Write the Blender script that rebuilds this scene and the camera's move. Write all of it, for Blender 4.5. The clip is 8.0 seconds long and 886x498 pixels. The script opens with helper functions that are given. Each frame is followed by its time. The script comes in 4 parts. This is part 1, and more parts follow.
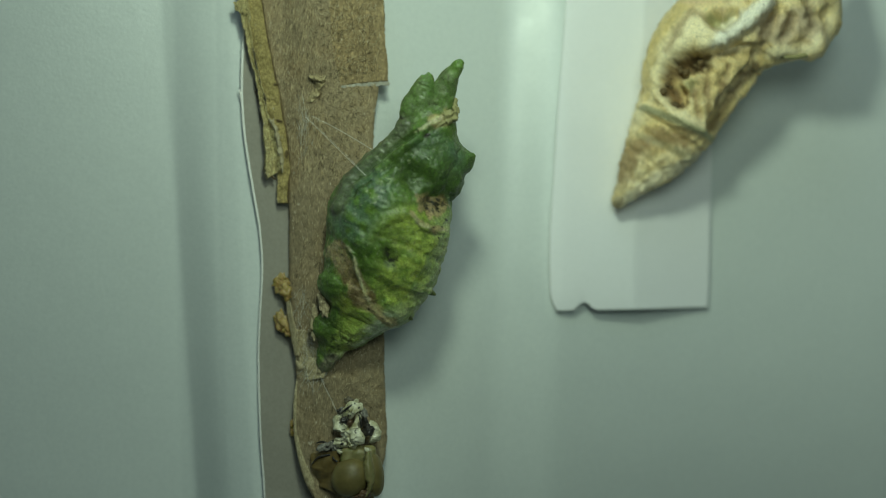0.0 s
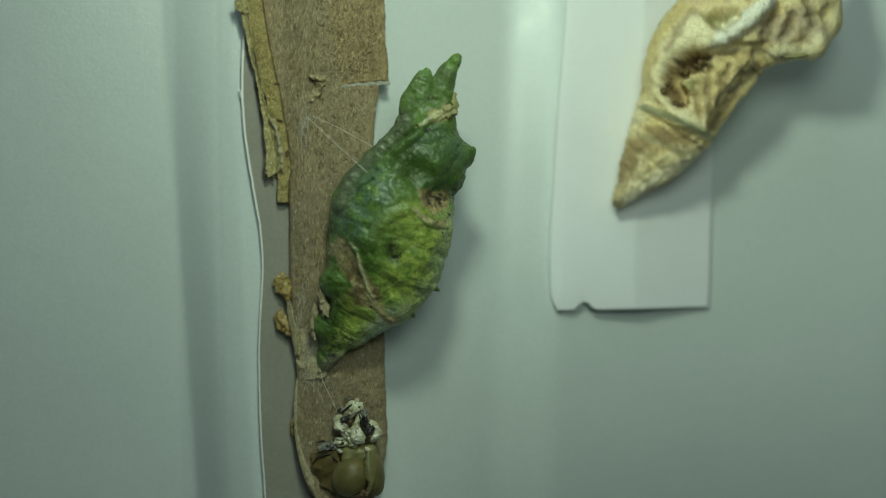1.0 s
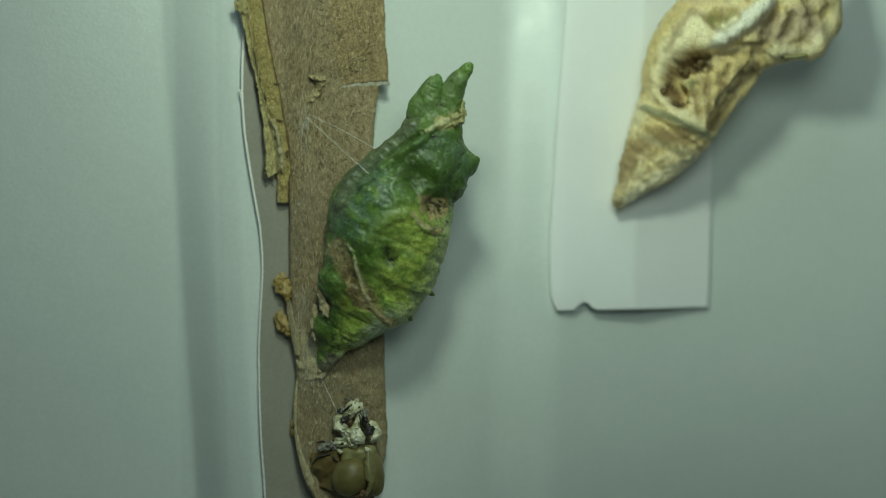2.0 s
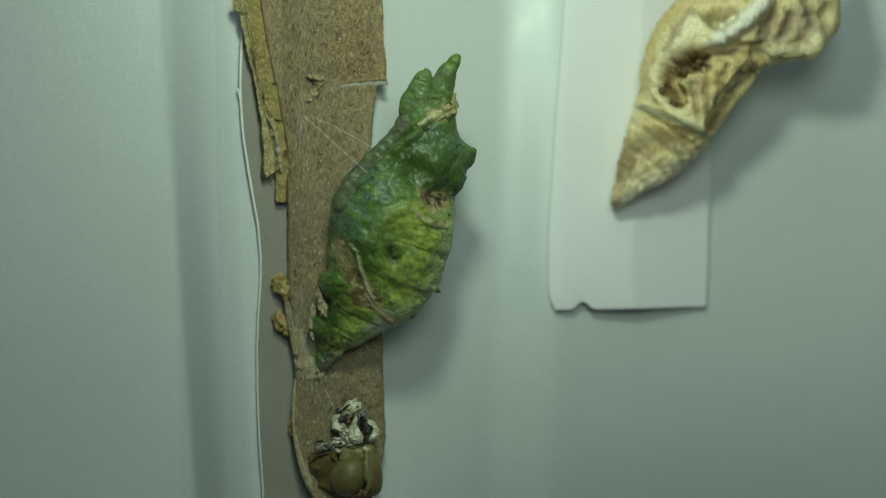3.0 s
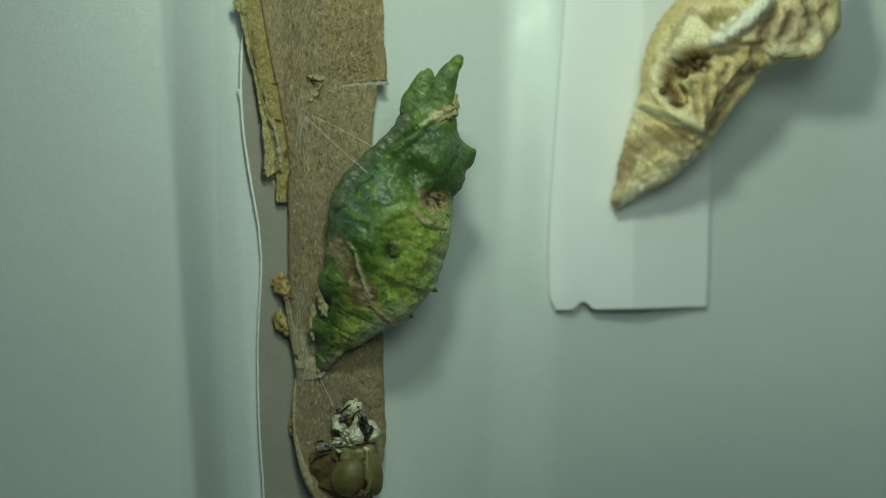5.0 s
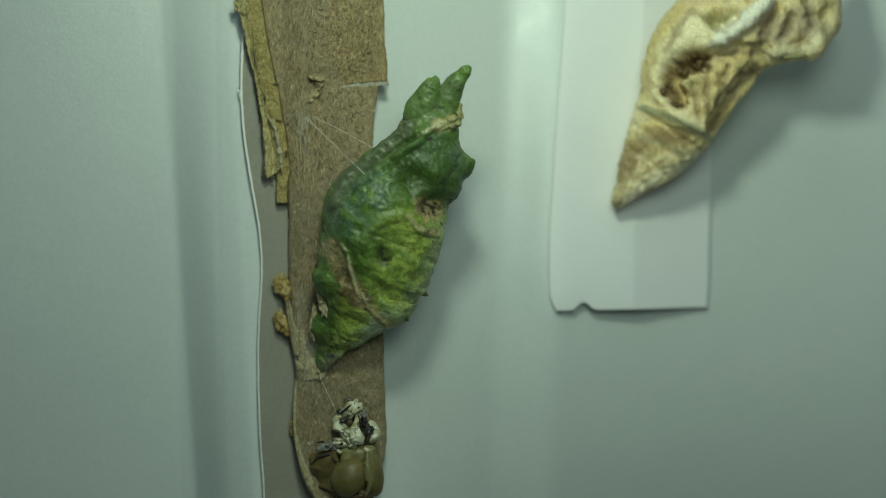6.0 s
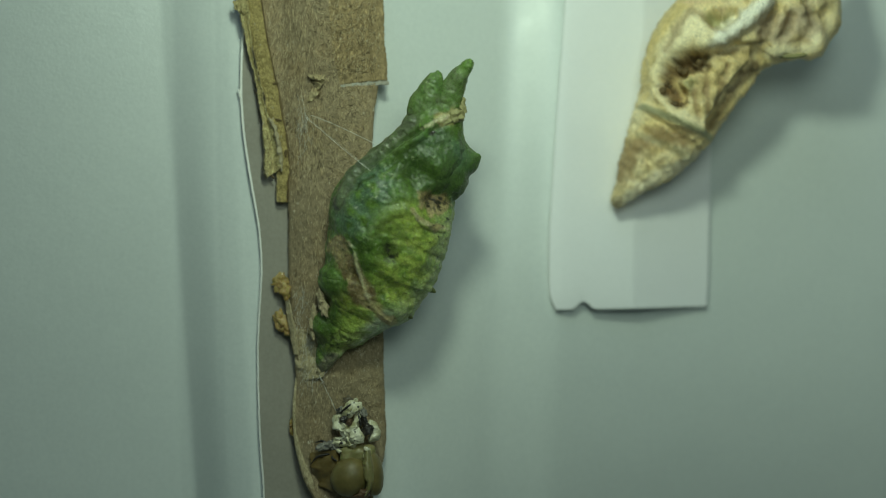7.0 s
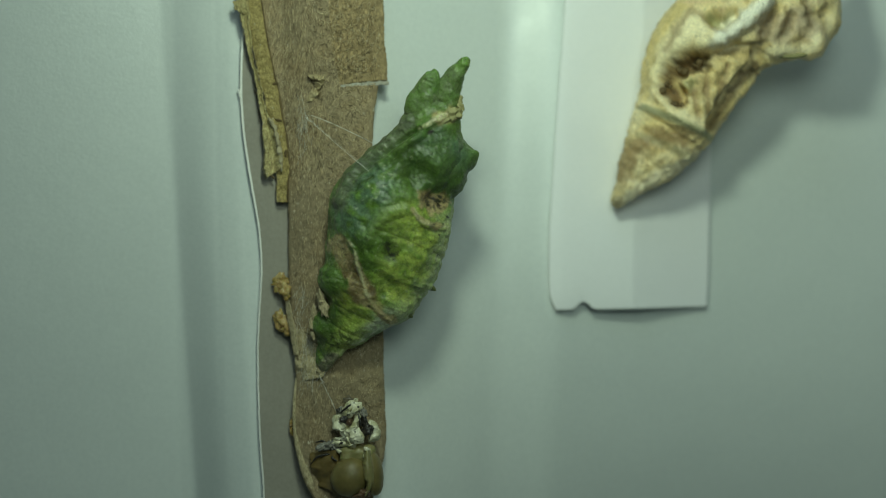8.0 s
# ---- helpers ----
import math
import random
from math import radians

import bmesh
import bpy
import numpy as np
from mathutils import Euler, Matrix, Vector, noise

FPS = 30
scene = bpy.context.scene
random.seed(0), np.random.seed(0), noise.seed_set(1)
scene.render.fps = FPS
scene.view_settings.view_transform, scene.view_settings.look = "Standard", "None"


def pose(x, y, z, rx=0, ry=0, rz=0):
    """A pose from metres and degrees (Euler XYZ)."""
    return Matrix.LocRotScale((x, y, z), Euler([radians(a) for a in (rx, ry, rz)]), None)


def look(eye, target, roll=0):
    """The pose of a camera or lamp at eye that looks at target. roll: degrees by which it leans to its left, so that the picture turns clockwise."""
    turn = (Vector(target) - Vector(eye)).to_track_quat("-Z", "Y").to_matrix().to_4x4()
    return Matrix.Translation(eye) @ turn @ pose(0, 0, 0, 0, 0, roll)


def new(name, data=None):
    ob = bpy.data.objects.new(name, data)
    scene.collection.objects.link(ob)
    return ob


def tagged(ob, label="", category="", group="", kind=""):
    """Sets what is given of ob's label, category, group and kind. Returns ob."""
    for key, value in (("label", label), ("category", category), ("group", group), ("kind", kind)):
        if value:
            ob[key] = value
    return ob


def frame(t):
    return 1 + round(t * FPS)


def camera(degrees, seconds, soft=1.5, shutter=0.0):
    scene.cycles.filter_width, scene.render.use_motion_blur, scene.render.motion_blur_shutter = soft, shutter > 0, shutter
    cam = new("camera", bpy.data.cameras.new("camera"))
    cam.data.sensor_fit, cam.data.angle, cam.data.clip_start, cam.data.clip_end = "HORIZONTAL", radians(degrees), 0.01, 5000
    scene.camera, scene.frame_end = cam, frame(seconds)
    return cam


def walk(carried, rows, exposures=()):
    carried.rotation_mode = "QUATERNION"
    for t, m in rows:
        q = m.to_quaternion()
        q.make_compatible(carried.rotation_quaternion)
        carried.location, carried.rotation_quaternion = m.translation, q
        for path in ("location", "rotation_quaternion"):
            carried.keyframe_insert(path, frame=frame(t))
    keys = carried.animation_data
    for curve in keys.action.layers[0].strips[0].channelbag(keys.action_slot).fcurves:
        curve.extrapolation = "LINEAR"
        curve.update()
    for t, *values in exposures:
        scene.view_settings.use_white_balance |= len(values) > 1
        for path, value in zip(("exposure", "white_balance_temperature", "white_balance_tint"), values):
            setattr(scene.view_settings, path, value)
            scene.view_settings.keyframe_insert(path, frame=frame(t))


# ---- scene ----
# Lengths below are in millimetres: u to the right, v upwards, h out from the back wall.
MM = 0.001


def V(p):
    """A point (u, v, h) in millimetres as a place in the world."""
    return Vector((p[0] * MM, -p[2] * MM, p[1] * MM))


# ---- camera ----
cam = camera(34, 8.0, soft=0.5)
cam.data.dof.use_dof = True
cam.data.dof.focus_distance = 0.1535
cam.data.dof.aperture_fstop = 10.5

# hand tremor: seconds, degrees of pan to the left, degrees of tilt up
TREMOR = [(0.0, 0.0, 0.0), (0.5, 0.071, 0.006), (1.0, 0.017, -0.02), (1.5, 0.037, -0.006), (1.7, 0.033, -0.006),
          (2.8, -0.056, -0.026), (3.0, -0.057, -0.028), (3.5, -0.051, -0.017), (4.0, -0.043, -0.029),
          (4.5, -0.037, -0.026), (4.7, -0.038, -0.024), (5.8, -0.03, -0.008), (6.0, -0.017, 0.0), (6.5, -0.048, -0.014),
          (7.0, -0.028, -0.029), (7.5, -0.028, -0.026), (8.0, -0.028, -0.026)]
walk(cam, [(t, pose(0, -0.160, 0, 90 + tilt, 0, pan)) for t, pan, tilt in TREMOR])

# ---- light ----
scene.view_settings.exposure = 0.0
world = bpy.data.worlds.new("world")
scene.world = world
world.use_nodes = True
world.node_tree.nodes["Background"].inputs[0].default_value = (0.30, 0.36, 0.36, 1)
world.node_tree.nodes["Background"].inputs[1].default_value = 0.10


def area_lamp(name, eye, target, size, watts, colour):
    data = bpy.data.lights.new(name, "AREA")
    data.shape, data.size, data.energy, data.color = "DISK", size, watts, colour
    lamp = new(name, data)
    lamp.matrix_world = look(eye, target)
    return lamp


area_lamp("led_lamp", V((-2, 47, 64)), V((34, 28, 0)), 0.012, 0.0290, (0.785, 1.0, 0.735))
# soft fill added near the lens, no lamp known there, to lift shadows
area_lamp("front_fill", V((22, 46, 140)), V((32, 36, 0)), 0.05, 0.050, (0.78, 1.0, 0.83))
# bluish fill from overhead, likewise added to lighten the shaded parts
area_lamp("top_fill", (-0.05, -0.20, 0.30), (0, 0, 0.02), 0.18, 0.105, (0.69, 0.95, 1.02))


# ---- materials ----
class Nodes:
    """A short hand for a principled node material."""

    def __init__(self, name, rough=0.6, metal=0.0, spec=0.5):
        self.mat = bpy.data.materials.new(name)
        self.mat.use_nodes = True
        self.tree = self.mat.node_tree
        self.bsdf = self.tree.nodes["Principled BSDF"]
        self.bsdf.inputs["Roughness"].default_value = rough
        self.bsdf.inputs["Metallic"].default_value = metal
        self.bsdf.inputs["Specular IOR Level"].default_value = spec
        self.coord = self.tree.nodes.new("ShaderNodeTexCoord").outputs["Object"]

    def link(self, a, b):
        self.tree.links.new(a, b)

    def noise(self, per_mm, detail=5, rough=0.55, stretch=(1, 1, 1), warp=0.0):
        m = self.tree.nodes.new("ShaderNodeMapping")
        m.inputs["Scale"].default_value = [1000 * per_mm * s for s in stretch]
        self.link(self.coord, m.inputs["Vector"])
        n = self.tree.nodes.new("ShaderNodeTexNoise")
        n.inputs["Scale"].default_value = 1
        n.inputs["Detail"].default_value = detail
        n.inputs["Roughness"].default_value = rough
        n.inputs["Distortion"].default_value = warp
        self.link(m.outputs[0], n.inputs["Vector"])
        return n.outputs["Fac"]

    def cells(self, per_mm, feature="F1"):
        n = self.tree.nodes.new("ShaderNodeTexVoronoi")
        n.feature = feature
        n.inputs["Scale"].default_value = 1000 * per_mm
        self.link(self.coord, n.inputs["Vector"])
        return n.outputs["Distance"]

    def ramp(self, fac, *stops):
        n = self.tree.nodes.new("ShaderNodeValToRGB")
        while len(n.color_ramp.elements) < len(stops):
            n.color_ramp.elements.new(0.5)
        for e, (at, c) in zip(n.color_ramp.elements, stops):
            e.position = at
            e.color = (c, c, c, 1) if isinstance(c, float) else (*c, 1)
        self.link(fac, n.inputs[0])
        return n.outputs[0]

    def mix(self, fac, a, b, mode="MIX"):
        n = self.tree.nodes.new("ShaderNodeMix")
        n.data_type, n.blend_type = "RGBA", mode
        for sock, x in ((n.inputs[0], fac), (n.inputs[6], a), (n.inputs[7], b)):
            if isinstance(x, (int, float)):
                sock.default_value = x
            elif isinstance(x, tuple):
                sock.default_value = (*x, 1)
            else:
                self.link(x, sock)
        return n.outputs[2]

    def attribute(self, name):
        n = self.tree.nodes.new("ShaderNodeAttribute")
        n.attribute_name = name
        return n.outputs["Color"]

    def colour(self, c):
        if isinstance(c, tuple):
            self.bsdf.inputs["Base Color"].default_value = (*c, 1)
        else:
            self.link(c, self.bsdf.inputs["Base Color"])

    def rough(self, fac):
        self.link(fac, self.bsdf.inputs["Roughness"])

    def bump(self, *pairs):
        last = None
        for height, depth_mm in pairs:
            n = self.tree.nodes.new("ShaderNodeBump")
            n.inputs["Distance"].default_value = depth_mm * MM
            n.inputs["Strength"].default_value = 1
            self.link(height, n.inputs["Height"])
            if last:
                self.link(last, n.inputs["Normal"])
            last = n.outputs[0]
        self.link(last, self.bsdf.inputs["Normal"])

    def flesh(self, weight, radius_mm, colour_radius=(0.6, 1.0, 0.4)):
        self.bsdf.inputs["Subsurface Weight"].default_value = weight
        self.bsdf.inputs["Subsurface Radius"].default_value = colour_radius
        self.bsdf.inputs["Subsurface Scale"].default_value = radius_mm * MM


def wall_material():
    n = Nodes("painted_board", 0.36, 0, 0.5)
    big, fine = n.noise(0.05, 3), n.noise(2.2, 4)
    n.colour(n.mix(0.5, n.ramp(big, (0.3, (0.64, 0.68, 0.67)), (0.7, (0.70, 0.74, 0.72))),
                   n.ramp(fine, (0.3, (0.62, 0.66, 0.66)), (0.7, (0.71, 0.75, 0.74)))))
    n.rough(n.ramp(n.noise(0.4, 4), (0.2, 0.28), (0.8, 0.42)))
    n.bump((n.noise(3.0, 5), 0.025), (n.noise(0.15, 2), 0.12))
    return n.mat


def card_material(name, low, high, spot=0.0):
    n = Nodes(name, 0.7, 0, 0.3)
    base = n.mix(0.5, n.ramp(n.noise(0.12, 4), (0.3, low), (0.7, high)), n.ramp(n.noise(2.5, 4), (0.3, low), (0.75, high)))
    if spot:
        base = n.mix(n.ramp(n.noise(0.6, 6, 0.7), (0.62, 0.0), (0.72, spot)), base, (0.25, 0.22, 0.16))
    n.colour(base)
    n.bump((n.noise(4.0, 4, 0.6, (1, 1, 0.4)), 0.02), (n.noise(0.4, 3), 0.05))
    return n.mat


def kraft_material(name, dark, light, grain=(1, 1, 0.45), rust=0.0, rough=0.78):
    n = Nodes(name, 0.82, 0, 0.25)
    a = n.ramp(n.noise(0.22, 5, 0.6), (0.25, dark), (0.75, light))
    if rust:
        a = n.mix(n.ramp(n.noise(0.16, 4, 0.6), (0.48, 0.0), (0.66, rust)), a, (0.43, 0.255, 0.085))
    fibre = n.noise(3.8, 8, 0.78, grain, 0.8)
    b = n.ramp(fibre, (0.30, tuple(c * 0.22 for c in dark)), (0.5, tuple((x + y) / 2 for x, y in zip(dark, light))),
               (0.70, tuple(min(1, c * 1.9) for c in light)))
    base = n.mix(rough, a, b)
    pits = n.ramp(n.noise(1.1, 5, 0.65, (1, 1, 0.6), 1.5), (0.30, rough), (0.40, 0.0))
    base = n.mix(pits, base, (0.085, 0.058, 0.028))
    flecks = n.ramp(n.noise(1.6, 3, 0.5, (1, 1, 0.35), 1.2), (0.68, 0.0), (0.76, 0.8))
    base = n.mix(flecks, base, (0.06, 0.038, 0.018))
    glints = n.ramp(n.noise(4.5, 2, 0.5, (1, 1, 0.3)), (0.68, 0.0), (0.74, 0.9))
    n.colour(n.mix(glints, base, (0.70, 0.62, 0.47)))
    n.bump((fibre, 0.33 * rough), (n.noise(0.6, 5), 0.4))
    return n.mat


def plain_material(name, low, high, rough=0.6, per_mm=1.5, bump=0.05, spec=0.5, flesh=0.0):
    n = Nodes(name, rough, 0, spec)
    n.colour(n.mix(0.5, n.ramp(n.noise(per_mm * 0.25, 3), (0.3, low), (0.7, high)), n.ramp(n.noise(per_mm, 5), (0.3, low), (0.7, high))))
    n.bump((n.noise(per_mm * 2, 5), bump))
    if flesh:
        n.flesh(flesh, 1.0)
    return n.mat


def skin_material(name, rough, bump_mm, spec=0.5, flesh=0.0, mottle=0.35, cracks=0.5, wet=0.0):
    """Tinted by the mesh's own 'tint' colours, with grain, mottling, fine cracks and pale flecks over them."""
    n = Nodes(name, rough, 0, spec)
    tint = n.attribute("tint")
    grain = n.noise(4.2, 7, 0.75)
    fine = n.ramp(grain, (0.30, 0.38), (0.5, 1.0), (0.72, 1.75))
    broad = n.ramp(n.noise(0.8, 6, 0.65, (1, 1, 1), 1.0), (0.28, 0.42), (0.5, 1.0), (0.75, 1.65))
    base = n.mix(mottle * 2.6, tint, n.mix(1.0, tint, fine, "MULTIPLY"))
    base = n.mix(mottle * 2.0, base, n.mix(1.0, base, broad, "MULTIPLY"))
    vein = n.noise(0.6, 4, 0.6, (1, 1, 1), 1.6)
    line = n.ramp(vein, (0.490, 0.0), (0.5, cracks), (0.510, 0.0))
    base = n.mix(line, base, (0.014, 0.018, 0.006))
    mask = n.ramp(n.noise(0.28, 3), (0.50, 0.0), (0.62, 1.0))
    fleck = n.ramp(n.noise(2.4, 4, 0.6), (0.64, 0.0), (0.68, cracks * 2))
    base = n.mix(n.mix(1.0, fleck, mask, "MULTIPLY"), base, (0.016, 0.016, 0.006))
    wrinkle = n.ramp(n.noise(1.5, 5, 0.6, (1, 1, 1), 2.0), (0.485, 0.0), (0.5, cracks), (0.515, 0.0))
    base = n.mix(wrinkle, base, n.mix(1.0, base, (1.9, 1.9, 2.1), "MULTIPLY"))
    pebble = n.cells(2.8)
    base = n.mix(mottle * 0.9, base, n.mix(1.0, base, n.ramp(pebble, (0.05, 1.5), (0.45, 0.9), (0.75, 0.45)), "MULTIPLY"))
    # small pale grains, thicker in some patches
    where = n.ramp(n.noise(0.35, 3), (0.40, 0.25), (0.60, 1.0))
    pale = n.mix(1.0, n.ramp(n.noise(3.2, 3, 0.5), (0.63, 0.0), (0.69, 0.5)), where, "MULTIPLY")
    n.colour(n.mix(pale, base, (0.46, 0.50, 0.28)))
    n.rough(n.ramp(n.noise(5.0, 5, 0.7), (0.33, rough * 0.3), (0.45, rough), (0.7, min(1.0, rough * 1.4))))
    n.bump((grain, bump_mm * 0.7), (n.noise(2.2, 4, 0.55), bump_mm * 0.9), (n.noise(0.8, 4, 0.5, (1, 1, 1), 1.0), bump_mm * 1.3), (line, -bump_mm), (wrinkle, bump_mm), (pebble, -bump_mm * 0.35))
    n.bsdf.inputs["Coat Weight"].default_value = wet
    n.bsdf.inputs["Coat Roughness"].default_value = 0.3
    if flesh:
        n.flesh(flesh, 1.2)
    return n.mat


M_WALL = wall_material()
M_ROOM = plain_material("bounce_panel", (0.74, 0.77, 0.76), (0.80, 0.83, 0.82), 0.8, 0.02, 0.2)
M_BACKING = card_material("grey_card", (0.28, 0.258, 0.218), (0.365, 0.338, 0.288))
M_CARD = card_material("white_card", (0.84, 0.845, 0.865), (0.90, 0.90, 0.915))
M_EDGE = card_material("card_core", (0.85, 0.84, 0.80), (0.92, 0.91, 0.87))
M_KRAFT = kraft_material("kraft_paper", (0.25, 0.183, 0.094), (0.43, 0.322, 0.172), rust=0.5)
M_STRIP = kraft_material("worn_kraft_paper", (0.23, 0.178, 0.106), (0.375, 0.296, 0.184), rust=0.35, rough=0.5)
M_FLAP = kraft_material("layered_kraft", (0.32, 0.24, 0.09), (0.55, 0.43, 0.18), (1, 1, 1))
M_FLAP_TOP = kraft_material("pale_layered_kraft", (0.40, 0.32, 0.14), (0.66, 0.54, 0.27), (1, 1, 0.7))
M_FIBRE_DARK = plain_material("dark_fibre", (0.05, 0.034, 0.016), (0.11, 0.075, 0.035), 0.7)
M_FIBRE_PALE = plain_material("pale_fibre", (0.52, 0.40, 0.22), (0.82, 0.70, 0.48), 0.3)
M_TORN = plain_material("torn_paper", (0.34, 0.315, 0.255), (0.54, 0.52, 0.46), 0.8, 2.5, 0.1)
M_TORN_EDGE = plain_material("torn_kraft_edge", (0.30, 0.24, 0.13), (0.52, 0.45, 0.30), 0.8, 2.5, 0.15)
M_SILK = plain_material("silk", (0.75, 0.74, 0.66), (0.85, 0.84, 0.78), 0.35, 2, 0.0)
M_SILK_PAD = kraft_material("silk_pad", (0.37, 0.295, 0.165), (0.58, 0.48, 0.30), (1, 1, 0.5), rough=0.6)
M_SCRAP = plain_material("paper_scrap", (0.29, 0.22, 0.11), (0.50, 0.41, 0.235), 0.8, 2.6, 0.15)
M_GUM = plain_material("amber_gum", (0.30, 0.195, 0.055), (0.45, 0.32, 0.12), 0.25, 2.0, 0.1, 0.5, 0.3)
M_SKIN = skin_material("chrysalis_skin", 0.45, 0.050, 0.45, 0.40, 0.24, 0.40, 0.2)
M_HUSK = skin_material("dry_husk", 0.45, 0.07, 0.5, 0.0, 0.12, 0.15)
def ivory_material():
    n = Nodes("ivory_cuticle", 0.28, 0, 0.5)
    base = n.ramp(n.noise(0.9, 5), (0.35, (0.42, 0.39, 0.21)), (0.62, (0.72, 0.69, 0.53)))
    n.colour(n.mix(n.ramp(n.noise(1.5, 5, 0.6, (1, 1, 1), 1.5), (0.615, 0.0), (0.64, 0.95)), base, (0.03, 0.026, 0.02)))
    n.bump((n.noise(1.2, 3, 0.5, (1, 1, 1), 1.0), 0.12))
    return n.mat


M_IVORY = ivory_material()
M_SPECKLE = plain_material("speckled_cuticle", (0.015, 0.014, 0.012), (0.34, 0.32, 0.27), 0.4, 2.4, 0.1)
M_CRUST = plain_material("dry_crust", (0.17, 0.16, 0.055), (0.36, 0.33, 0.155), 0.6, 1.6, 0.12)
M_DARK = plain_material("dark_cuticle", (0.012, 0.011, 0.010), (0.05, 0.042, 0.035), 0.3, 2.0, 0.06)
M_BROWN = plain_material("brown_cuticle", (0.06, 0.035, 0.02), (0.15, 0.09, 0.05), 0.3, 2.0, 0.06)
M_BITS_SHADE = plain_material("brown_bits_shade", (0.07, 0.045, 0.018), (0.19, 0.13, 0.055), 0.8, 1.5, 0.1)
M_WART = plain_material("green_wart", (0.06, 0.08, 0.02), (0.15, 0.17, 0.06), 0.4, 2.0, 0.06)
M_AMBER = plain_material("amber_membrane", (0.08, 0.054, 0.016), (0.20, 0.14, 0.05), 0.34, 1.2, 0.04)
M_OLIVE = plain_material("olive_capsule", (0.10, 0.080, 0.024), (0.20, 0.155, 0.052), 0.46, 0.9, 0.04, 0.5, 0.15)
M_MEMBRANE = plain_material("pale_membrane", (0.155, 0.14, 0.05), (0.28, 0.25, 0.11), 0.4, 1.0, 0.06, 0.5, 0.2)


# ---- shapes ----
def finish(name, bm, material, parent=None, label="", smooth=True):
    mesh = bpy.data.meshes.new(name)
    bmesh.ops.recalc_face_normals(bm, faces=bm.faces)
    bm.to_mesh(mesh)
    bm.free()
    for m in material if isinstance(material, (list, tuple)) else (material,):
        mesh.materials.append(m)
    if smooth:
        mesh.polygons.foreach_set("use_smooth", [True] * len(mesh.polygons))
    ob = new(name, mesh)
    if parent:
        ob.parent = parent
    return tagged(ob, label)


def part(name, bm, material, parent, label="", smooth=True):
    return finish(name, bm, material, parent, label, smooth)


def root(name, place):
    ob = new(name)
    ob.location = place
    ob.empty_display_size = 0.005
    return ob


def spline(points, n):
    """n points along a smooth curve through the given ones, even in the given parameter."""
    p = np.array(points, float)
    m = len(p)
    t = np.linspace(0, m - 1, n)
    i = np.clip(t.astype(int), 0, m - 2)
    f = (t - i)[:, None]
    a, b, c, d = p[np.clip(i - 1, 0, m - 1)], p[i], p[i + 1], p[np.clip(i + 2, 0, m - 1)]
    return 0.5 * (2 * b + (c - a) * f + (2 * a - 5 * b + 4 * c - d) * f ** 2 + (3 * b - a - 3 * c + d) * f ** 3)


def wob(x, y, z, scale, octaves=3):
    """Smooth noise between about -1 and 1; places in millimetres, scale in millimetres."""
    return noise.fractal(Vector((x, y, z)) / scale, 1.0, 2.0, octaves)


def sheet(left, right, lift, thick, rows=120, cols=24, ragged=0.0, seed=0, origin=(0, 0, 0), rim=0.0, worn=0.55):
    """A sheet between two edge lines (u, v), top to bottom; lift(s, t, u, v) gives its height; both faces and all edges."""
    bm = bmesh.new()
    a, b = spline(left, rows), spline(right, rows)
    top, low = [], []
    for i in range(rows):
        ja = ragged * (wob(a[i][0] + seed, a[i][1], 3, 1.3, 4) + 0.5 * wob(seed, a[i][1], 9, 0.35, 3))
        jb = ragged * (wob(b[i][0] - seed, b[i][1], 7, 1.3, 4) + 0.5 * wob(seed, b[i][1], 5, 0.35, 3))
        rt, rl = [], []
        for j in range(cols):
            t, s = j / (cols - 1), i / (rows - 1)
            if rim and j == 1:
                t = rim
            u = (a[i][0] + ja) * (1 - t) + (b[i][0] + jb) * t
            v = a[i][1] * (1 - t) + b[i][1] * t
            if i in (0, rows - 1):
                v += ragged * wob(u, seed, 2, 0.7, 4)
            h = lift(s, t, u, v)
            k = thick * (worn if j in (0, cols - 1) or i in (0, rows - 1) else 1)
            rt.append(bm.verts.new(V((u - origin[0], v - origin[1], h + k / 2 - origin[2]))))
            rl.append(bm.verts.new(V((u - origin[0], v - origin[1], h - k / 2 - origin[2]))))
        top.append(rt)
        low.append(rl)
    for i in range(rows - 1):
        for j in range(cols - 1):
            bm.faces.new((top[i][j], top[i][j + 1], top[i + 1][j + 1], top[i + 1][j])).material_index = int(rim > 0 and j == 0)
            bm.faces.new((low[i][j], low[i + 1][j], low[i + 1][j + 1], low[i][j + 1]))
        for j, w in ((0, 1), (cols - 1, -1)):
            f = (top[i][j], top[i + 1][j], low[i + 1][j], low[i][j])
            bm.faces.new(f if w > 0 else f[::-1]).material_index = 1
    for j in range(cols - 1):
        for i in (0, rows - 1):
            bm.faces.new((top[i][j], low[i][j], low[i][j + 1], top[i][j + 1])).material_index = 1
    return bm


def tube(points, radii, n=24, sides=8, origin=(0, 0, 0)):
    """A closed tapering tube along a smooth curve (u, v, h)."""
    bm = bmesh.new()
    p = spline(points, n)
    r = np.interp(np.linspace(0, 1, n), np.linspace(0, 1, len(radii)), radii)
    rings = []
    for i in range(n):
        t = Vector(p[min(i + 1, n - 1)] - p[max(i - 1, 0)]).normalized()
        x = t.cross(Vector((0.13, 0.2, 1))).normalized()
        y = t.cross(x)
        rings.append([bm.verts.new(V(Vector(p[i]) - Vector(origin) + (x * math.cos(k) + y * math.sin(k)) * float(r[i])))
                      for k in (math.tau * j / sides for j in range(sides))])
    for q, w in zip(rings, rings[1:]):
        for k in range(sides):
            bm.faces.new((q[k], q[(k + 1) % sides], w[(k + 1) % sides], w[k]))
    bm.faces.new(rings[0][::-1])
    bm.faces.new(rings[-1])
    return bm


